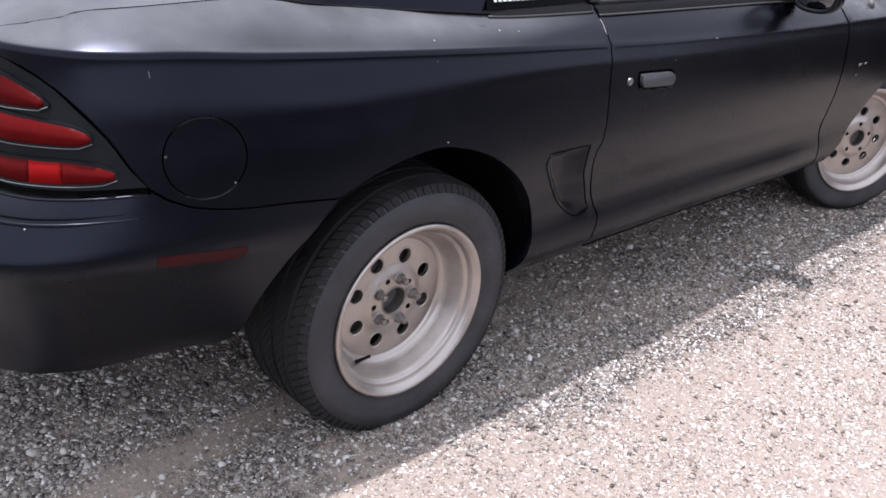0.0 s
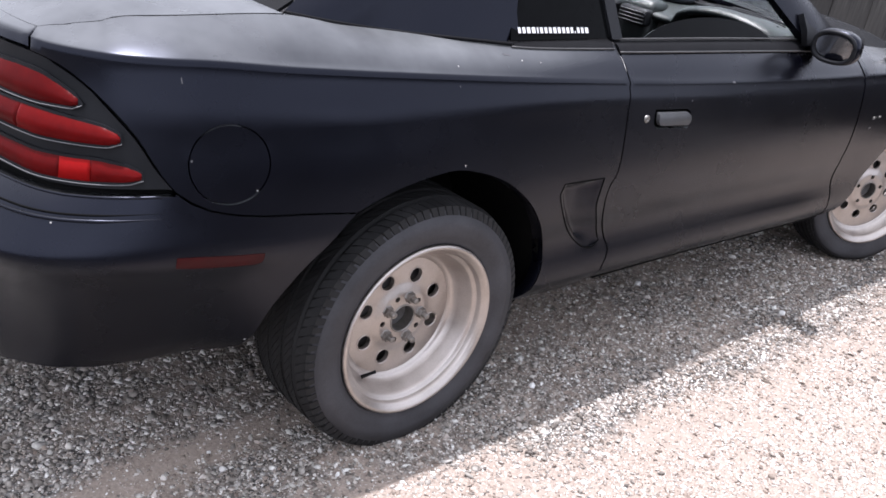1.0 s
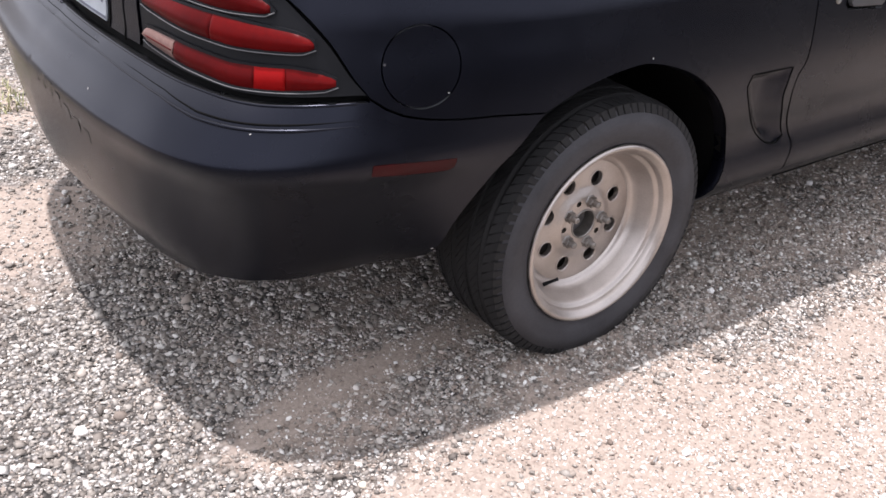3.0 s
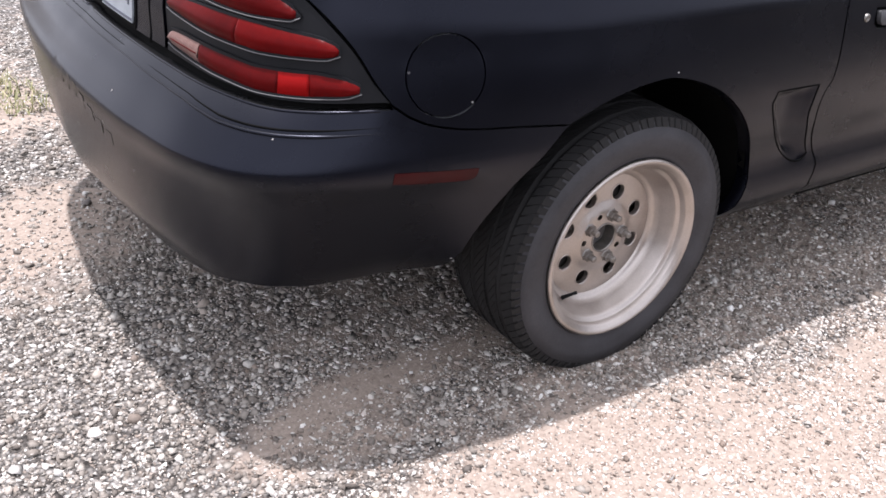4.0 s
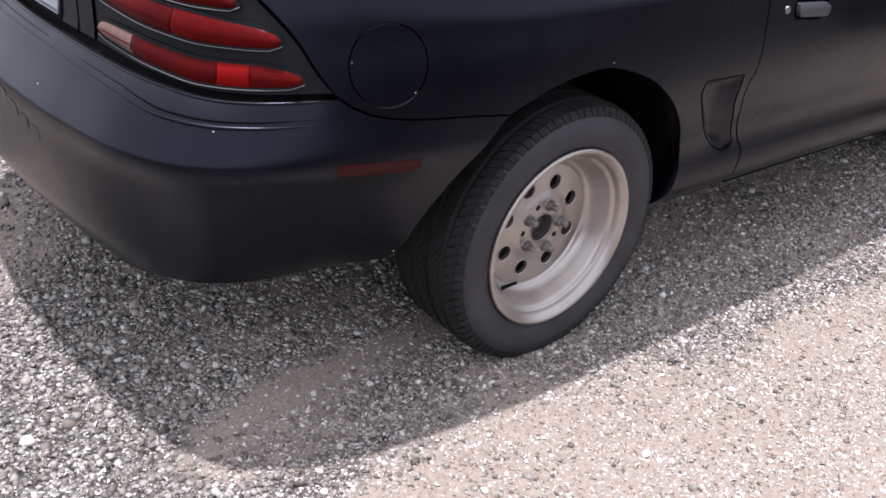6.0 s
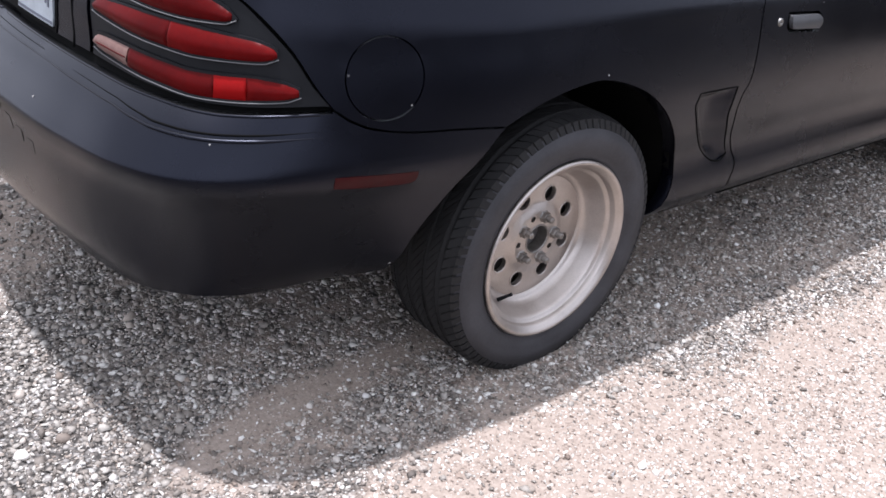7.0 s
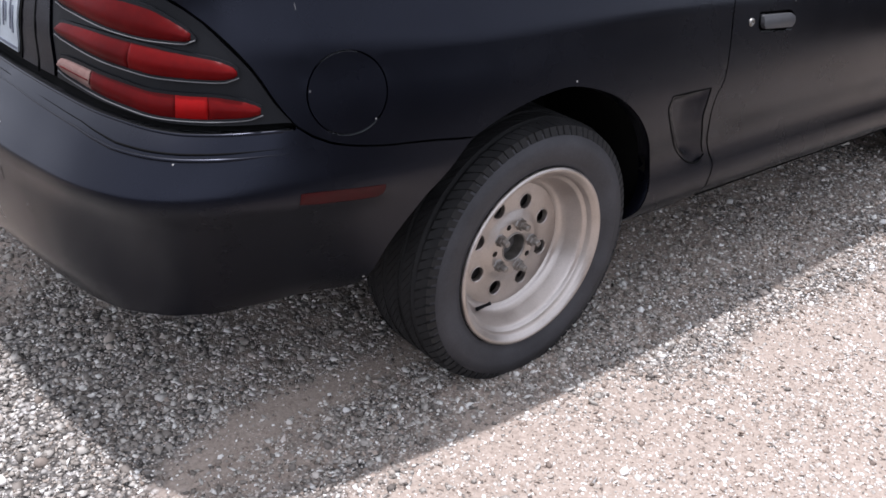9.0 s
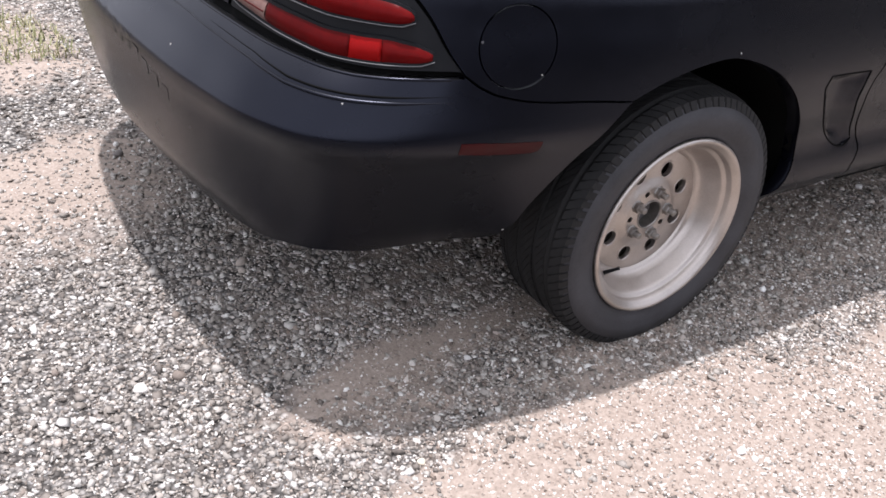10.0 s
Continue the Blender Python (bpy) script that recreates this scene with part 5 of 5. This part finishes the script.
def sandy(x, y):
    """How bare of gravel the ground is, 0 to 1: two worn strips along the car's way in."""
    wob = wander(x, y)
    a = rut(x, y)
    b2 = np.clip((-(y + wob * 2) - 0.86 - 0.1 * np.clip(-x - 0.4, 0, 1) - 0.14 * np.clip((x - 0.15) / 0.3, 0, 1)) / 0.16, 0, 1) * np.clip(1.05 - 0.12 * x, 0.6, 0.97)
    mid = np.exp(-((y + 0.86) / 0.10) ** 2) * 0.4 * np.clip((0.5 - x) / 0.4, 0.3, 1)
    patch = np.clip(noise2(x * 2.6, y * 5.0 + 3, 5) * 1.5 + noise2(x * 9, y * 14, 6) * 0.5 - 0.25, 0.35, 1)
    edge = 1.05 + 0.9 * (noise2(x * 0.7, y * 1.9 + 11, 7) - 0.5) * np.clip(-y - 1.25, 0, 1)
    worn = np.clip((a + b2 + mid * patch) * (0.55 + 0.45 * patch) * np.clip((x + edge + 0.08) / 0.42, 0.0, 1), 0, 1)
    # beside the sill and behind the wheel dust lies between thin drifts of gravel
    drift = np.clip(noise2(x * 3.1 + 4, y * 4.3, 21) * 0.9 + noise2(x * 11, y * 13, 22) * 0.5 - 0.12, 0.12, 1)
    sill = np.clip((x - 0.1) / 0.3, 0, 1) * np.clip((y + 1.03 + wob * 1.5) / 0.14, 0, 1) * 0.45
    tail = np.clip((x + 1.0) / 0.35, 0, 1) * np.clip((0.3 - x) / 0.3, 0, 1) * np.clip((y + 0.62 + wob) / 0.12, 0, 1) * 0.34
    worn = np.maximum(worn, np.maximum(sill, tail) * drift)
    # behind the car dust shows in patches between the stones
    rear = np.clip((y + 0.15) / 0.4, 0, 1) * np.clip((-0.6 - x) / 0.3, 0, 1) * np.clip(noise2(x * 2.4 + 9, y * 2.4 + 2, 31) * 1.3 + noise2(x * 8, y * 8, 32) * 0.6 - 0.45, 0, 0.6)
    worn = np.maximum(worn, rear)
    # past the track the bare ground breaks up again
    far = np.clip((-y - 1.75) / 0.5, 0, 1)
    return worn * (1 - far) + far * 0.5 * np.clip(noise2(x * 1.1 + 5, y * 1.1, 10) + noise2(x * 5, y * 5, 13) * 0.5 - 0.25, 0, 1)


def ground_z(x, y):
    return 0.006 * (noise2(x * 1.3, y * 1.3, 8) - 0.5) + 0.004 * (noise2(x * 7, y * 7, 9) - 0.5) - 0.003


DUST, t, b = nodes_of("dust_and_packed_gravel")
n2, n3 = noise_node(t, 95, 6, 0.7), noise_node(t, 16, 5)
c1 = ramp(t, n2.outputs[0], [(0.28, (0.215, 0.174, 0.146)), (0.52, (0.318, 0.264, 0.224)), (0.74, (0.415, 0.354, 0.308))])
# packed stones show where the dust is thin
tc = t.nodes.new("ShaderNodeTexCoord")
vo = t.nodes.new("ShaderNodeTexVoronoi")
vo.inputs["Scale"].default_value = 85.0
link(t, tc.outputs["Object"], vo.inputs["Vector"])
sep = t.nodes.new("ShaderNodeSeparateColor")
link(t, vo.outputs["Color"], sep.inputs[0])
c3 = ramp(t, sep.outputs[0], [(0.0, (0.075, 0.067, 0.062)), (0.3, (0.15, 0.137, 0.127)), (0.6, (0.25, 0.234, 0.220)), (0.85, (0.38, 0.36, 0.34)), (1.0, (0.62, 0.60, 0.58))])
# gaps between stones darkened: their shade is painted into the colour
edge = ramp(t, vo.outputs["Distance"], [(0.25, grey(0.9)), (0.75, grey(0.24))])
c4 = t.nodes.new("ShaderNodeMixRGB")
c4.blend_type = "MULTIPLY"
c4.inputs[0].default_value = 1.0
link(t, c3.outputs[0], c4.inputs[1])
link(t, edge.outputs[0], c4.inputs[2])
at = t.nodes.new("ShaderNodeAttribute")
at.attribute_name = "dust"
th = t.nodes.new("ShaderNodeMath")
th.operation = "ADD"
link(t, at.outputs["Fac"], th.inputs[0])
link(t, n3.outputs[0], th.inputs[1])
fac = ramp(t, th.outputs[0], [(0.62, grey(0.0)), (0.95, grey(1.0))])
mx = t.nodes.new("ShaderNodeMixRGB")
link(t, fac.outputs[0], mx.inputs[0])
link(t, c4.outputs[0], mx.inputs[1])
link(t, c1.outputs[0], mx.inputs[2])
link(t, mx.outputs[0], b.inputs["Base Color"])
b.inputs["Roughness"].default_value = 0.92
b.inputs["Specular IOR Level"].default_value = 0.25
hm = t.nodes.new("ShaderNodeMixRGB")
link(t, fac.outputs[0], hm.inputs[0])
link(t, edge.outputs[0], hm.inputs[1])
link(t, n2.outputs[0], hm.inputs[2])
bump(t, hm.outputs[0], 0.7, 0.004, b)

# one sheet: fine near the car, coarse out to the horizon
lin = np.r_[-400, -150, -60, -25, -12, -6, np.arange(-3.2, 6.01, 0.04), 9, 15, 30, 70, 160, 400]
liny = np.r_[-400, -150, -60, -25, -12, -6, np.arange(-3.2, 3.21, 0.04), 6, 12, 25, 60, 150, 400]
X, Y = np.meshgrid(lin, liny)
Z = ground_z(X, Y)
nx, ny = len(lin), len(liny)
vs = np.stack([X.ravel(), Y.ravel(), Z.ravel()], 1)
idx = np.arange(nx * ny).reshape(ny, nx)
fs = np.stack([idx[:-1, :-1].ravel(), idx[:-1, 1:].ravel(), idx[1:, 1:].ravel(), idx[1:, :-1].ravel()], 1)
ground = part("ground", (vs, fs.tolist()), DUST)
dust = ground.data.attributes.new("dust", "FLOAT", "POINT")
away = np.clip(np.maximum(np.abs(vs[:, 0] - 1.4) - 3.6, np.abs(vs[:, 1]) - 1.9) / 1.3, 0, 1)
dust.data.foreach_set("value", (sandy(vs[:, 0], vs[:, 1]) * (1 - away) + 0.08 * away).astype(np.float32))
tagged(ground, "pale dusty gravel yard with worn wheel tracks", "ground", kind="structure")

def gravel(name, stops):
    """Dry stone, each piece with its own tone and a little mottling."""
    m, t, b = nodes_of(name)
    gi = t.nodes.new("ShaderNodeNewGeometry")
    c1 = ramp(t, gi.outputs["Random Per Island"], stops)
    n2 = noise_node(t, 140, 4)
    c2 = ramp(t, n2.outputs[0], [(0.3, grey(0.75)), (0.7, grey(1.0))])
    mx = t.nodes.new("ShaderNodeMixRGB")
    mx.blend_type = "MULTIPLY"
    mx.inputs[0].default_value = 1.0
    link(t, c1.outputs[0], mx.inputs[1])
    link(t, c2.outputs[0], mx.inputs[2])
    link(t, mx.outputs[0], b.inputs["Base Color"])
    b.inputs["Roughness"].default_value = 0.8
    b.inputs["Specular IOR Level"].default_value = 0.3
    return m


STONE = gravel("mixed_gravel", [(0.0, (0.14, 0.122, 0.108)), (0.22, (0.23, 0.204, 0.180)), (0.50, (0.325, 0.296, 0.264)), (0.72, (0.42, 0.392, 0.356)), (0.88, (0.54, 0.515, 0.478)), (1.0, (0.80, 0.78, 0.745))])
TAN = gravel("tan_track_gravel", [(0.0, (0.15, 0.118, 0.097)), (0.22, (0.24, 0.196, 0.163)), (0.45, (0.34, 0.290, 0.248)), (0.68, (0.47, 0.420, 0.372)), (0.86, (0.64, 0.60, 0.55)), (1.0, (0.84, 0.82, 0.78))])
PALE = gravel("pale_grit", [(0.0, (0.20, 0.165, 0.14)), (0.35, (0.35, 0.30, 0.26)), (0.65, (0.50, 0.45, 0.40)), (0.88, (0.66, 0.62, 0.57)), (1.0, (0.82, 0.80, 0.76))])
WHITE_GRIT = gravel("white_and_tan_grit", [(0.0, (0.16, 0.125, 0.105)), (0.16, (0.29, 0.23, 0.19)), (0.5, (0.41, 0.34, 0.29)), (0.74, (0.56, 0.51, 0.465)), (0.85, (0.76, 0.74, 0.71)), (1.0, (0.86, 0.85, 0.83))])
BRIGHT = gravel("bright_grit", [(0.0, (0.36, 0.32, 0.285)), (0.5, (0.55, 0.52, 0.485)), (1.0, (0.82, 0.81, 0.79))])

ICO = bmesh.new()
bmesh.ops.create_icosphere(ICO, subdivisions=1, radius=1.0)
ROUND = (np.array([tuple(q.co) for q in ICO.verts]), np.array([[q.index for q in fc.verts] for fc in ICO.faces]))
ICO.free()
# a small angular chip: five-sided double pyramid with blunted ends
ring5 = [(math.cos(2 * math.pi * k / 5), math.sin(2 * math.pi * k / 5), 0.25 * (-1) ** k) for k in range(5)]
GRIT = (np.array([(1, 0, 0), (-0.2, 0.9, 0.1), (-0.9, -0.1, 0), (0.1, -0.8, 0.1), (0.1, 0.1, 0.75)]), np.array([(k, (k + 1) % 4, 4) for k in range(4)]))
CHIPPED = (np.array(ring5 + [(0.28, 0.16, 0.62), (-0.2, -0.2, -0.62)]), np.array([(k, (k + 1) % 5, 5) for k in range(5)] + [((k + 1) % 5, k, 6) for k in range(5)]))


def stones(name, label, count, area_box, size, seed, bare, form=None, material=None, clump=0.0):
    """One mesh of many small angular stones lying in the dust."""
    rs = np.random.RandomState(seed)
    base_v, base_f = form or ROUND
    k = len(base_v)
    x = rs.uniform(area_box[0], area_box[1], count)
    y = rs.uniform(area_box[2], area_box[3], count)
    rim = np.minimum(np.minimum(x - area_box[0], area_box[1] - x), np.minimum(y - area_box[2], area_box[3] - y))
    keep = (rs.rand(count) > sandy(x, y) * bare) & (rs.rand(count) < 0.15 + rim / 0.5) & ((x < -0.55) | (y < -0.1))
    # drifts: some dust stays almost clean, some is thickly strewn
    drift = noise2(x * 5.2 + seed, y * 5.2, 41) * 0.6 + noise2(x * 15, y * 15 + seed, 42) * 0.5 + noise2(x * 1.7, y * 1.7 + 3, 43) * 0.35
    keep &= rs.rand(count) > 0.72 * rut(x, y)
    keep &= rs.rand(count) < 1 - clump * np.clip(1.9 - 2.2 * drift, 0, 1)
    x, y = x[keep], y[keep]
    n = len(x)
    s = size[0] * np.exp(rs.randn(n) * size[1])
    s = np.clip(s, size[0] * 0.4, size[0] * 3.2)
    sc = np.stack([s * rs.uniform(0.8, 1.35, n), s * rs.uniform(0.7, 1.1, n), s * rs.uniform(0.45, 0.85, n)], 1)
    jit = 1 + (0.20 if k < 10 else 0.09) * rs.randn(n, k)
    v = base_v[None] * np.clip(jit, 0.6, 1.5)[:, :, None] * sc[:, None, :]
    q = rs.randn(n, 4) * (0.25, 0.25, 1.0, 1.0)
    q /= np.linalg.norm(q, axis=1)[:, None]
    a, b1, c, d = q[:, 3], q[:, 0], q[:, 1], q[:, 2]
    R = np.stack([1 - 2 * (c * c + d * d), 2 * (b1 * c - d * a), 2 * (b1 * d + c * a), 2 * (b1 * c + d * a), 1 - 2 * (b1 * b1 + d * d), 2 * (c * d - b1 * a),
                  2 * (b1 * d - c * a), 2 * (c * d + b1 * a), 1 - 2 * (b1 * b1 + c * c)], 1).reshape(n, 3, 3)
    v = np.einsum("nij,nkj->nki", R, v)
    v += np.stack([x, y, ground_z(x, y) + sc[:, 2] * rs.uniform(-0.1, 0.45, n)], 1)[:, None, :]
    f = (base_f[None] + (np.arange(n) * k)[:, None, None]).reshape(-1, 3)
    v = v.reshape(-1, 3)
    me = bpy.data.meshes.new(name)
    me.vertices.add(len(v))
    me.vertices.foreach_set("co", v.ravel().astype(np.float32))
    me.loops.add(f.size)
    me.loops.foreach_set("vertex_index", f.ravel().astype(np.int32))
    me.polygons.add(len(f))
    me.polygons.foreach_set("loop_start", np.arange(0, f.size, 3, dtype=np.int32))
    me.update(calc_edges=True)
    me.materials.append(material or STONE)
    return tagged(new(name, me), label, "gravel", kind="stuff")


stones("gravel", "loose pale grey and tan gravel", 122000, (-2.3, 0.6, -2.2, 2.6), (0.0053, 0.38), 11, 1.15, CHIPPED)
stones("gravel", "loose pale grey and tan gravel", 26000, (0.35, 3.8, -1.9, -0.1), (0.0056, 0.38), 14, 0.97, CHIPPED, TAN)
stones("gravel", "fine grit between the gravel", 90000, (-1.8, 1.8, -1.9, 0.6), (0.0028, 0.38), 12, 0.6, GRIT, PALE)
stones("gravel", "white and tan grit pressed into the dust", 130000, (-1.0, 2.4, -1.9, -0.45), (0.0027, 0.42), 15, 0.45, GRIT, WHITE_GRIT, 0.92)
stones("gravel", "scattered larger pebbles", 1900, (-2.0, 3.4, -2.1, 2.6), (0.0080, 0.30), 13, 0.97, None, PALE)

stones("gravel", "loose mixed gravel scattered over the wheel track", 9000, (-1.15, 0.3, -1.05, -0.45), (0.0036, 0.38), 16, 0.95, CHIPPED, TAN)
stones("gravel", "loose mixed gravel beside the sill", 24000, (-0.1, 2.4, -1.2, -0.35), (0.0042, 0.42), 17, 0.5, CHIPPED, STONE, 0.6)
stones("gravel", "white chips among the dark gravel beside the sill", 6000, (0.1, 2.4, -1.15, -0.35), (0.0040, 0.42), 20, 0.3, CHIPPED, WHITE_GRIT, 0.5)
stones("gravel", "pale chips strewn thinly over sunlit dust", 17000, (-0.5, 2.8, -1.9, -0.7), (0.0034, 0.42), 18, 0.4, CHIPPED, WHITE_GRIT, 0.9)
stones("gravel", "a few darker stones lying on the dust", 300, (-0.7, 2.2, -1.8, -0.8), (0.0060, 0.30), 19, 0.2, None, TAN)
stones("gravel", "white grit strewn over the open yard", 26000, (-0.4, 2.8, -1.95, -1.16), (0.0034, 0.42), 23, 0.1, GRIT, BRIGHT, 0.75)
# the stones that stand out, each lying by itself
def pebble(label, x, y, size, tone, seed, flat=0.7):
    """One worn stone: a dented ball, flattened and sunk a little into the dust."""
    rs = np.random.RandomState(seed)
    bm = bmesh.new()
    bmesh.ops.create_icosphere(bm, subdivisions=3, radius=1.0)
    cuts = rs.randn(7, 3)
    cuts /= np.linalg.norm(cuts, axis=1)[:, None]
    deep = rs.uniform(0.62, 0.9, 7)
    sx, sy = rs.uniform(0.9, 1.25), rs.uniform(0.75, 1.0)
    for q in bm.verts:
        p = np.array(q.co)
        for c, d in zip(cuts, deep):
            over = p @ c - d
            if over > 0:
                p = p - c * over * 0.85
        q.co = Vector(p * (sx, sy, flat) * size)
    m = gravel("pebble_stone", [(0.0, tone), (1.0, tone)])
    z = float(ground_z(np.array([x]), np.array([y]))[0])
    ob = part("pebble", bm, m)
    ob.matrix_world = pose(x, y, z + size * flat * 0.45, 0, 0, rs.uniform(0, 360))
    return tagged(ob, label, "stone", group="stones in the yard")


for k, (x, y, size, tone, label) in enumerate((
        (-0.084, -1.275, 0.0125, (0.86, 0.84, 0.81), "bright white angular stone lying on the dust"),
        (-0.452, -0.763, 0.0100, (0.62, 0.60, 0.58), "pale grey pebble in the worn wheel track"),
        (0.288, -1.238, 0.0085, (0.80, 0.78, 0.74), "small white stone on sunlit dust"),
        (-1.141, -0.565, 0.0160, (0.78, 0.74, 0.69), "large pale stone in loose gravel"),
        (-0.867, 0.476, 0.0170, (0.20, 0.18, 0.17), "dark stone in gravel behind the car"),
        (-0.725, -0.996, 0.0095, (0.70, 0.62, 0.50), "buff pebble on the edge of the dust"),
        (1.362, -0.563, 0.0150, (0.66, 0.64, 0.62), "light flat stone beside the sill"),
        (-0.578, -0.724, 0.0090, (0.58, 0.54, 0.50), "small tan pebble in the wheel track"),
        (-0.457, -1.165, 0.0090, (0.80, 0.75, 0.68), "cream pebble on sunlit dust"),
        (1.713, -0.964, 0.0140, (0.74, 0.72, 0.70), "pale stone on the sunlit gravel"))):
    pebble(label, x, y, size, tone, 40 + k)

# ---- weathered board fence beyond the bonnet ----
WOOD, t, b = nodes_of("weathered_boards")
tc = t.nodes.new("ShaderNodeTexCoord")
mp = t.nodes.new("ShaderNodeMapping")
mp.inputs["Scale"].default_value = (14, 14, 0.9)
link(t, tc.outputs["Object"], mp.inputs[0])
oi = t.nodes.new("ShaderNodeObjectInfo")
grain = noise_node(t, 3.0, 7, 0.65, vec=mp.outputs[0])
r = ramp(t, grain.outputs[0], [(0.30, (0.014, 0.0135, 0.013)), (0.55, (0.036, 0.034, 0.032)), (0.8, (0.064, 0.061, 0.057))])
hsv = t.nodes.new("ShaderNodeHueSaturation")
mr = t.nodes.new("ShaderNodeMapRange")
mr.inputs[3].default_value, mr.inputs[4].default_value = 0.65, 1.2
link(t, oi.outputs["Random"], mr.inputs[0])
link(t, mr.outputs[0], hsv.inputs["Value"])
link(t, r.outputs[0], hsv.inputs["Color"])
link(t, hsv.outputs[0], b.inputs["Base Color"])
b.inputs["Roughness"].default_value = 0.9
bump(t, grain.outputs[0], 0.5, 0.004, b)
fence = thing("board_fence", "tall weathered grey vertical board fence", "fence", at=(5.4, 0, 0))
random.seed(9)
shapes = []
for k in range(5):
    me_ob = part("fence_board", box(0, 0, 0.95, 0.020, 0.1452, 1.9, 0.003, 1), WOOD, fence, smooth=False)
    for q in me_ob.data.vertices:
        q.co.y += random.uniform(-0.0012, 0.0012)
    shapes.append(me_ob)
for k in range(46):
    if k < 5:
        ob = shapes[k]
    else:
        ob = new("fence_board", shapes[k % 5].data)
        ob.parent = fence
    ob.location = (random.uniform(-0.006, 0.006), -3.3 + 0.146 * k, random.uniform(0.02, 0.06))
    ob.rotation_euler = (radians(random.uniform(-0.15, 0.15)), 0, 0)
for z in (0.45, 1.5):
    part("fence_rail", box(0.035, 0, z, 0.04, 6.8, 0.09, 0.004), WOOD, fence, smooth=False)
# two plain boarded walls out of view, added to darken low reflections
for name, x, y, sx, sy, h in (("wall_south", -3.0, -8.5, 34.0, 0.10, 1.8), ("wall_west", -20.0, -1.0, 0.10, 14.8, 2.2)):
    tagged(part(name, box(x, y, h / 2, sx, sy, h, 0.004, 1), WOOD, smooth=False), "plain weathered grey board wall, added out of view to darken reflections", "wall", kind="structure")

# ---- thin grass at the yard's edge ----
GRASS, t, b = nodes_of("dry_grass")
gi = t.nodes.new("ShaderNodeNewGeometry")
link(t, ramp(t, gi.outputs["Random Per Island"], [(0.0, (0.14, 0.16, 0.06)), (0.6, (0.26, 0.26, 0.12)), (1.0, (0.42, 0.38, 0.22))]).outputs[0], b.inputs["Base Color"])
b.inputs["Roughness"].default_value = 0.7
rs = np.random.RandomState(21)
vs, fs = [], []
for k in range(16000):
    x, y = rs.uniform(-2.2, 2.2), 1.25 + abs(rs.randn()) * 0.9
    if noise2(np.array([x * 2.2]), np.array([y * 2.2]), 22)[0] < 0.45:
        continue
    h, a, l = rs.uniform(0.015, 0.05), rs.uniform(0, 6.28), rs.uniform(0.01, 0.05)
    dx, dy = math.cos(a), math.sin(a)
    s = len(vs)
    wdt = rs.uniform(0.0012, 0.003)
    z = float(ground_z(np.array([x]), np.array([y]))[0])
    vs += [(x - dy * wdt, y + dx * wdt, z), (x + dy * wdt, y - dx * wdt, z), (x + dx * l * 0.5 + dy * wdt * 0.7, y + dy * l * 0.5 - dx * wdt * 0.7, z + h * 0.7), (x + dx * l * 0.5 - dy * wdt * 0.7, y + dy * l * 0.5 + dx * wdt * 0.7, z + h * 0.7), (x + dx * l, y + dy * l, z + h)]
    fs += [(s, s + 1, s + 2, s + 3), (s + 3, s + 2, s + 4)]
tagged(part("grass", (vs, fs), GRASS, smooth=False), "sparse short green and straw grass in gravel", "grass", kind="stuff")
